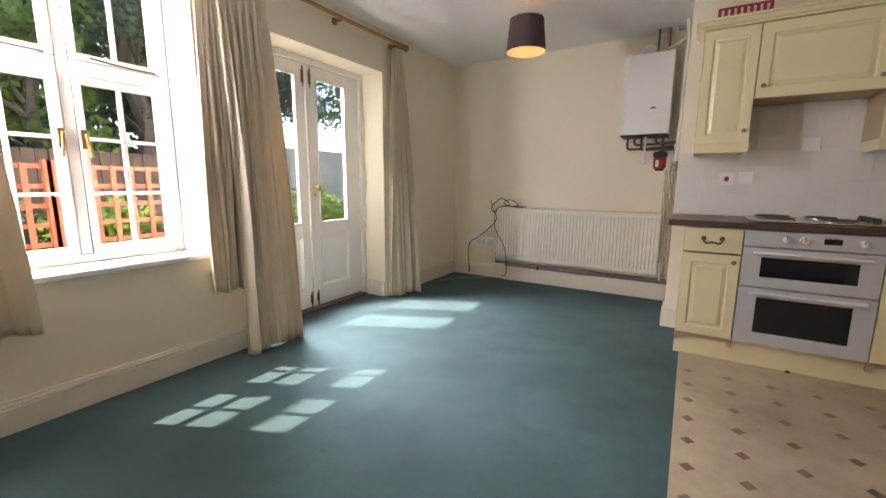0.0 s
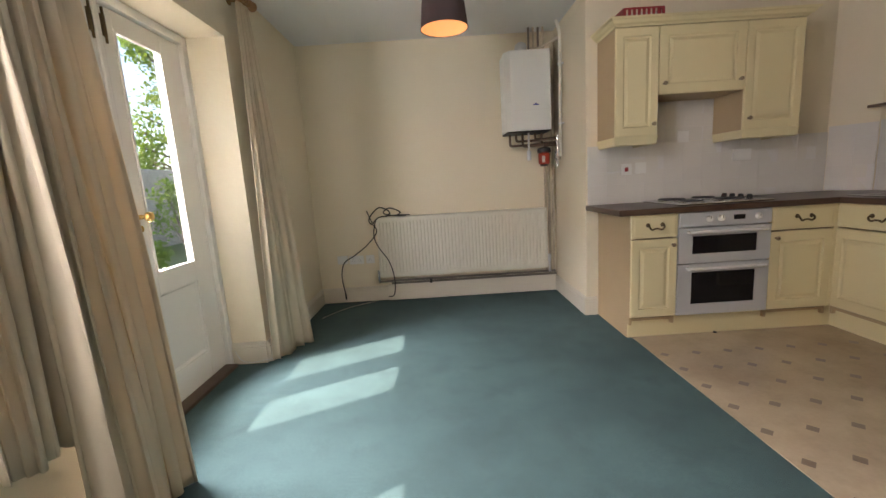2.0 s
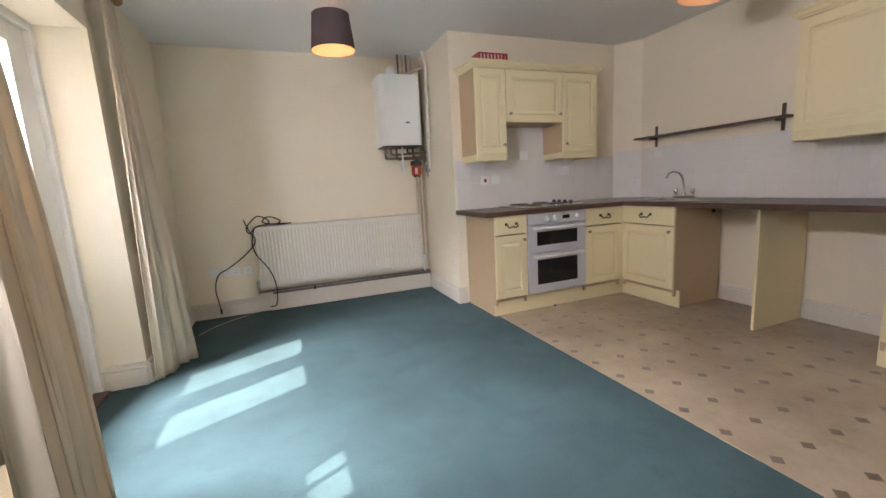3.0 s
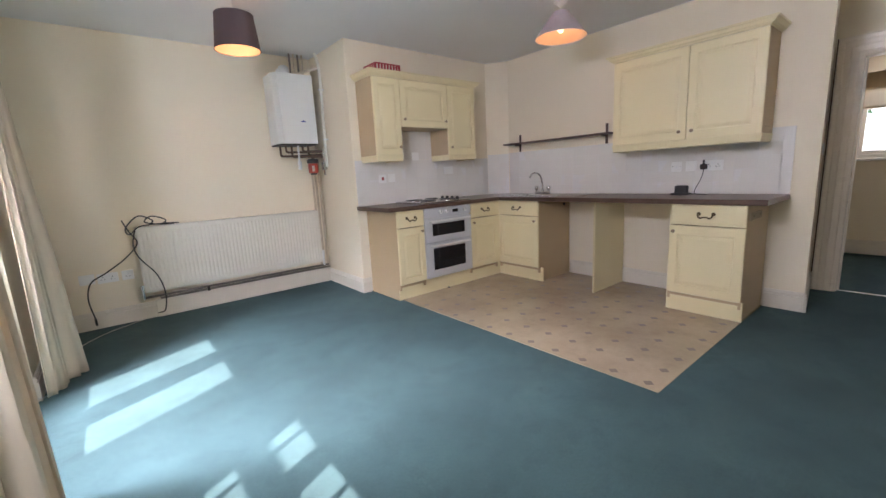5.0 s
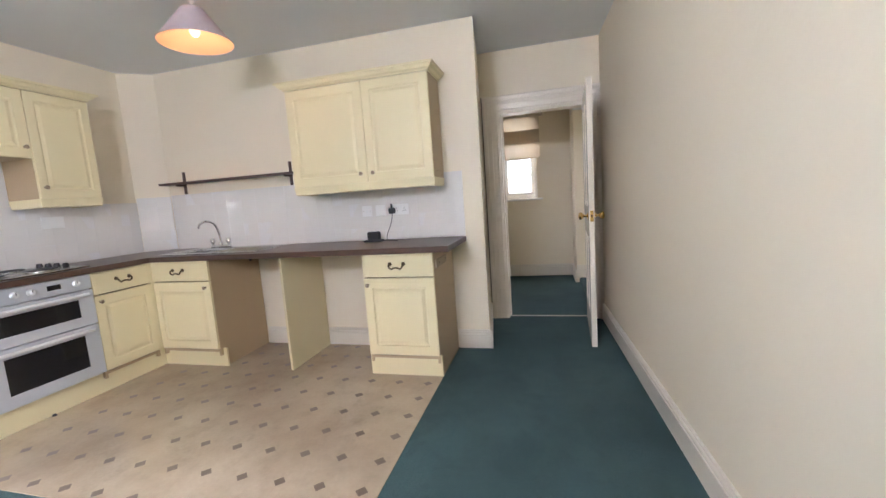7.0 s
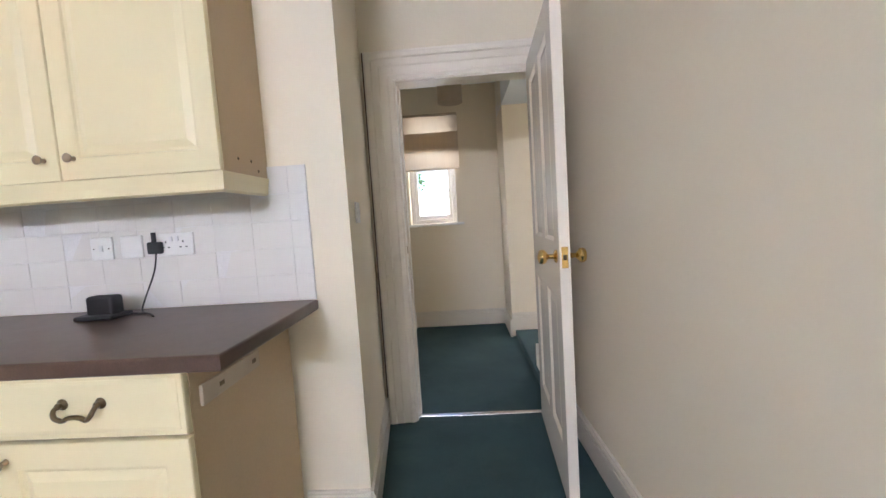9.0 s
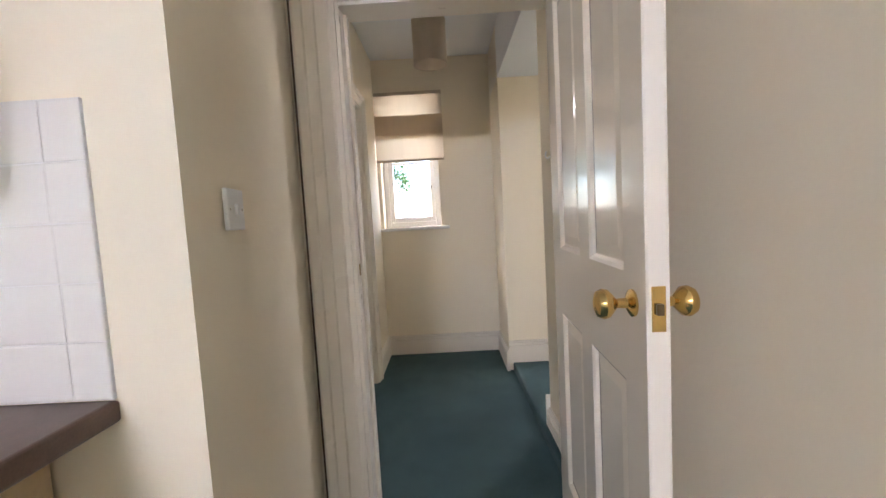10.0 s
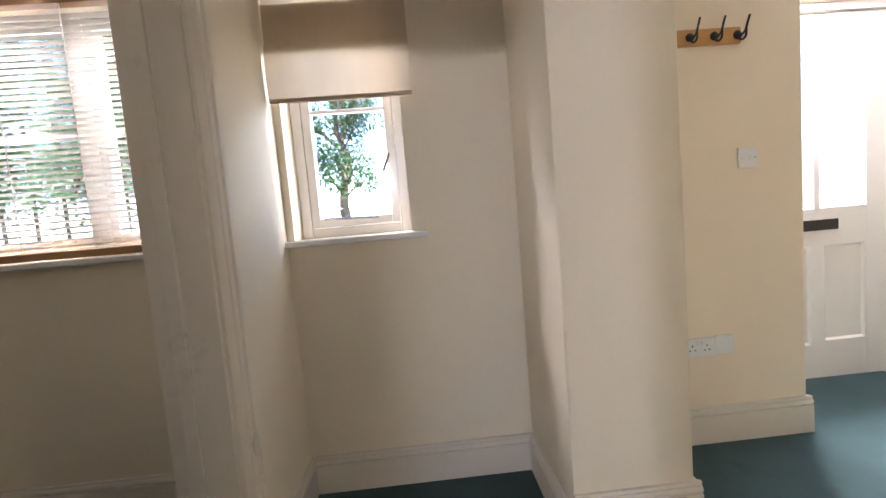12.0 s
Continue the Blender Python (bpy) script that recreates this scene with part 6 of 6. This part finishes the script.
for k, (x, y, r, h, m) in enumerate([(-5.0, 1.1, 0.45, 0.9, M_LEAF_L), (-5.1, 1.9, 0.5, 0.95, M_LEAF_L), (-5.0, 2.5, 0.45, 0.8, M_LEAF_D), (-5.3, 0.3, 0.5, 0.9, M_LEAF_D), (-5.4, 5.5, 0.6, 1.05, M_LEAF_L), (-6.2, 6.9, 0.7, 1.0, M_LEAF_L), (-5.2, 4.3, 0.5, 0.7, M_LEAF_L), (-4.95, 0.7, 0.45, 1.15, M_LEAF_L), (-4.95, 1.5, 0.45, 1.1, M_LEAF_D), (-5.0, 2.15, 0.45, 1.15, M_LEAF_L), (-5.0, -0.2, 0.45, 1.1, M_LEAF_L), (-7.6, 11.0, 0.9, 1.7, M_LEAF_L), (-7.9, 13.0, 0.9, 1.6, M_LEAF_D)]):
    shrub(x, y, r, h, m, 40 + k, "leafy green garden shrub" if m is M_LEAF_L else "dark leafy garden shrub")

M_LEAF_M = leaf("mid_green_leaf", (0.040, 0.090, 0.026), (0.022, 0.055, 0.018), (0.07, 0.14, 0.04))
tree(17.0, 2.9, 7.0, 2.0, M_LEAF_M, 51, "green tree across the drive", low=0.38)
tree(13.0, 6.0, 7.5, 2.8, M_LEAF_M, 52, "green tree across the drive", clumps=44, low=0.28)
tree(18, -3.0, 7.5, 2.8, M_LEAF_L, 53, "green tree across the drive", low=0.2)
hedge(17.5, 5.5, 19.0, 11.0, 62, M_LEAF_M, "tall green hedge trees beyond the drive", 2.9)
solid("boundary_wall", boxes((15.5, 15.8, -14, 18, -0.14, 0.95), bevel=0.02), M_STONE, "low pale boundary wall across the drive", "wall", kind="structure")

# ---- small pieces: splashback tiles and the lino's inlaid diamonds ----
structure("lino", boxes((0.125, E - 0.021, 1.062, 3.46, 0.0, 0.004)), M_LINO, "cream patterned vinyl floor with small brown diamonds", "vinyl floor")
lino = bpy.data.objects["lino"]
dia = mesh_of("diamond", (lambda b: (b.faces.new([b.verts.new((0.030 * math.cos(k * math.pi / 2), 0.030 * math.sin(k * math.pi / 2), 0.0)) for k in range(4)]), b)[1])(bmesh.new()), M_DIAMOND)
for i in range(10):
    for j in range(11):
        x, y = 0.185 + 0.2 * i, 1.14 + 0.2 * j
        if (x > 1.50 and (y > 2.83 or y < 1.59)) or y > 3.43 or x > 2.03:
            continue
        d = new("diamond", dia)
        d.parent = lino
        d.location = (x, y, 0.0046)


def splashback(name, origin, along, out, length, z0, z1, label, lead=0.0):
    """Grout bed and glazed tiles on a wall; along and out are unit ways in plan."""
    a, o = Vector((*along, 0)), Vector((*out, 0))
    m = Matrix((( a.x, -o.x, 0, origin[0]), (a.y, -o.y, 0, origin[1]), (0, 0, 1, 0), (0, 0, 0, 1)))
    bed = structure(name, moved(boxes((0, length, -0.0066, -0.0005, z0, z1)), m), M_GROUT, label, "tiled splashback")
    p, q = 0.150, 0.100
    made = {}
    z = z1
    while z > z0 + 0.02:
        lo = max(z0, z - q)
        u, first = 0.0, lead
        while u < length - 0.02:
            w, h = round(min(first or p, length - u), 4), round(z - lo, 4)
            if (w, h) not in made:
                g = 0.0008
                b = bmesh.new()
                x0, x1, q0, q1 = g, w - g, g, h - g
                fr = [b.verts.new(c) for c in ((x0 + 0.003, -0.0085, q0 + 0.003), (x1 - 0.003, -0.0085, q0 + 0.003), (x1 - 0.003, -0.0085, q1 - 0.003), (x0 + 0.003, -0.0085, q1 - 0.003))]
                ed = [b.verts.new(c) for c in ((x0, -0.0078, q0), (x1, -0.0078, q0), (x1, -0.0078, q1), (x0, -0.0078, q1))]
                bk = [b.verts.new(c) for c in ((x0, -0.004, q0), (x1, -0.004, q0), (x1, -0.004, q1), (x0, -0.004, q1))]
                b.faces.new(fr)
                for r, s in ((fr, ed), (ed, bk)):
                    for k in range(4):
                        b.faces.new((r[k], r[(k + 1) % 4], s[(k + 1) % 4], s[k]))
                made[(w, h)] = mesh_of("tile", b, M_TILE)
            ob = new("tile", made[(w, h)])
            ob.parent = bed
            tilt = Matrix.Rotation(random.gauss(0, 0.010), 4, "X") @ Matrix.Rotation(random.gauss(0, 0.010), 4, "Z")
            ob.matrix_basis = m @ Matrix.Translation((u, 0, lo)) @ tilt
            u += first or p
            first = 0.0
        z = lo


splashback("splashback", (0.012, CH), (1, 0), (0, -1), 1.886, 0.907, 1.36, "white glazed tiles in straight courses behind the hob")
splashback("splashback", (0.392, CH), (1, 0), (0, -1), 0.594, 1.362, 1.662, "white glazed tiles rising to the cabinet above the hob", 0.07)
splashback("splashback", (1.905, CH - 0.006), (0.5616, -0.8275), (-0.8275, -0.5616), 0.27, 0.907, 1.40, "white glazed tiles on the splayed corner")
splashback("splashback", (E, 0.958), (0, 1), (-1, 0), 2.78, 0.907, 1.408, "white glazed tiles in straight courses behind the sink", 0.068)
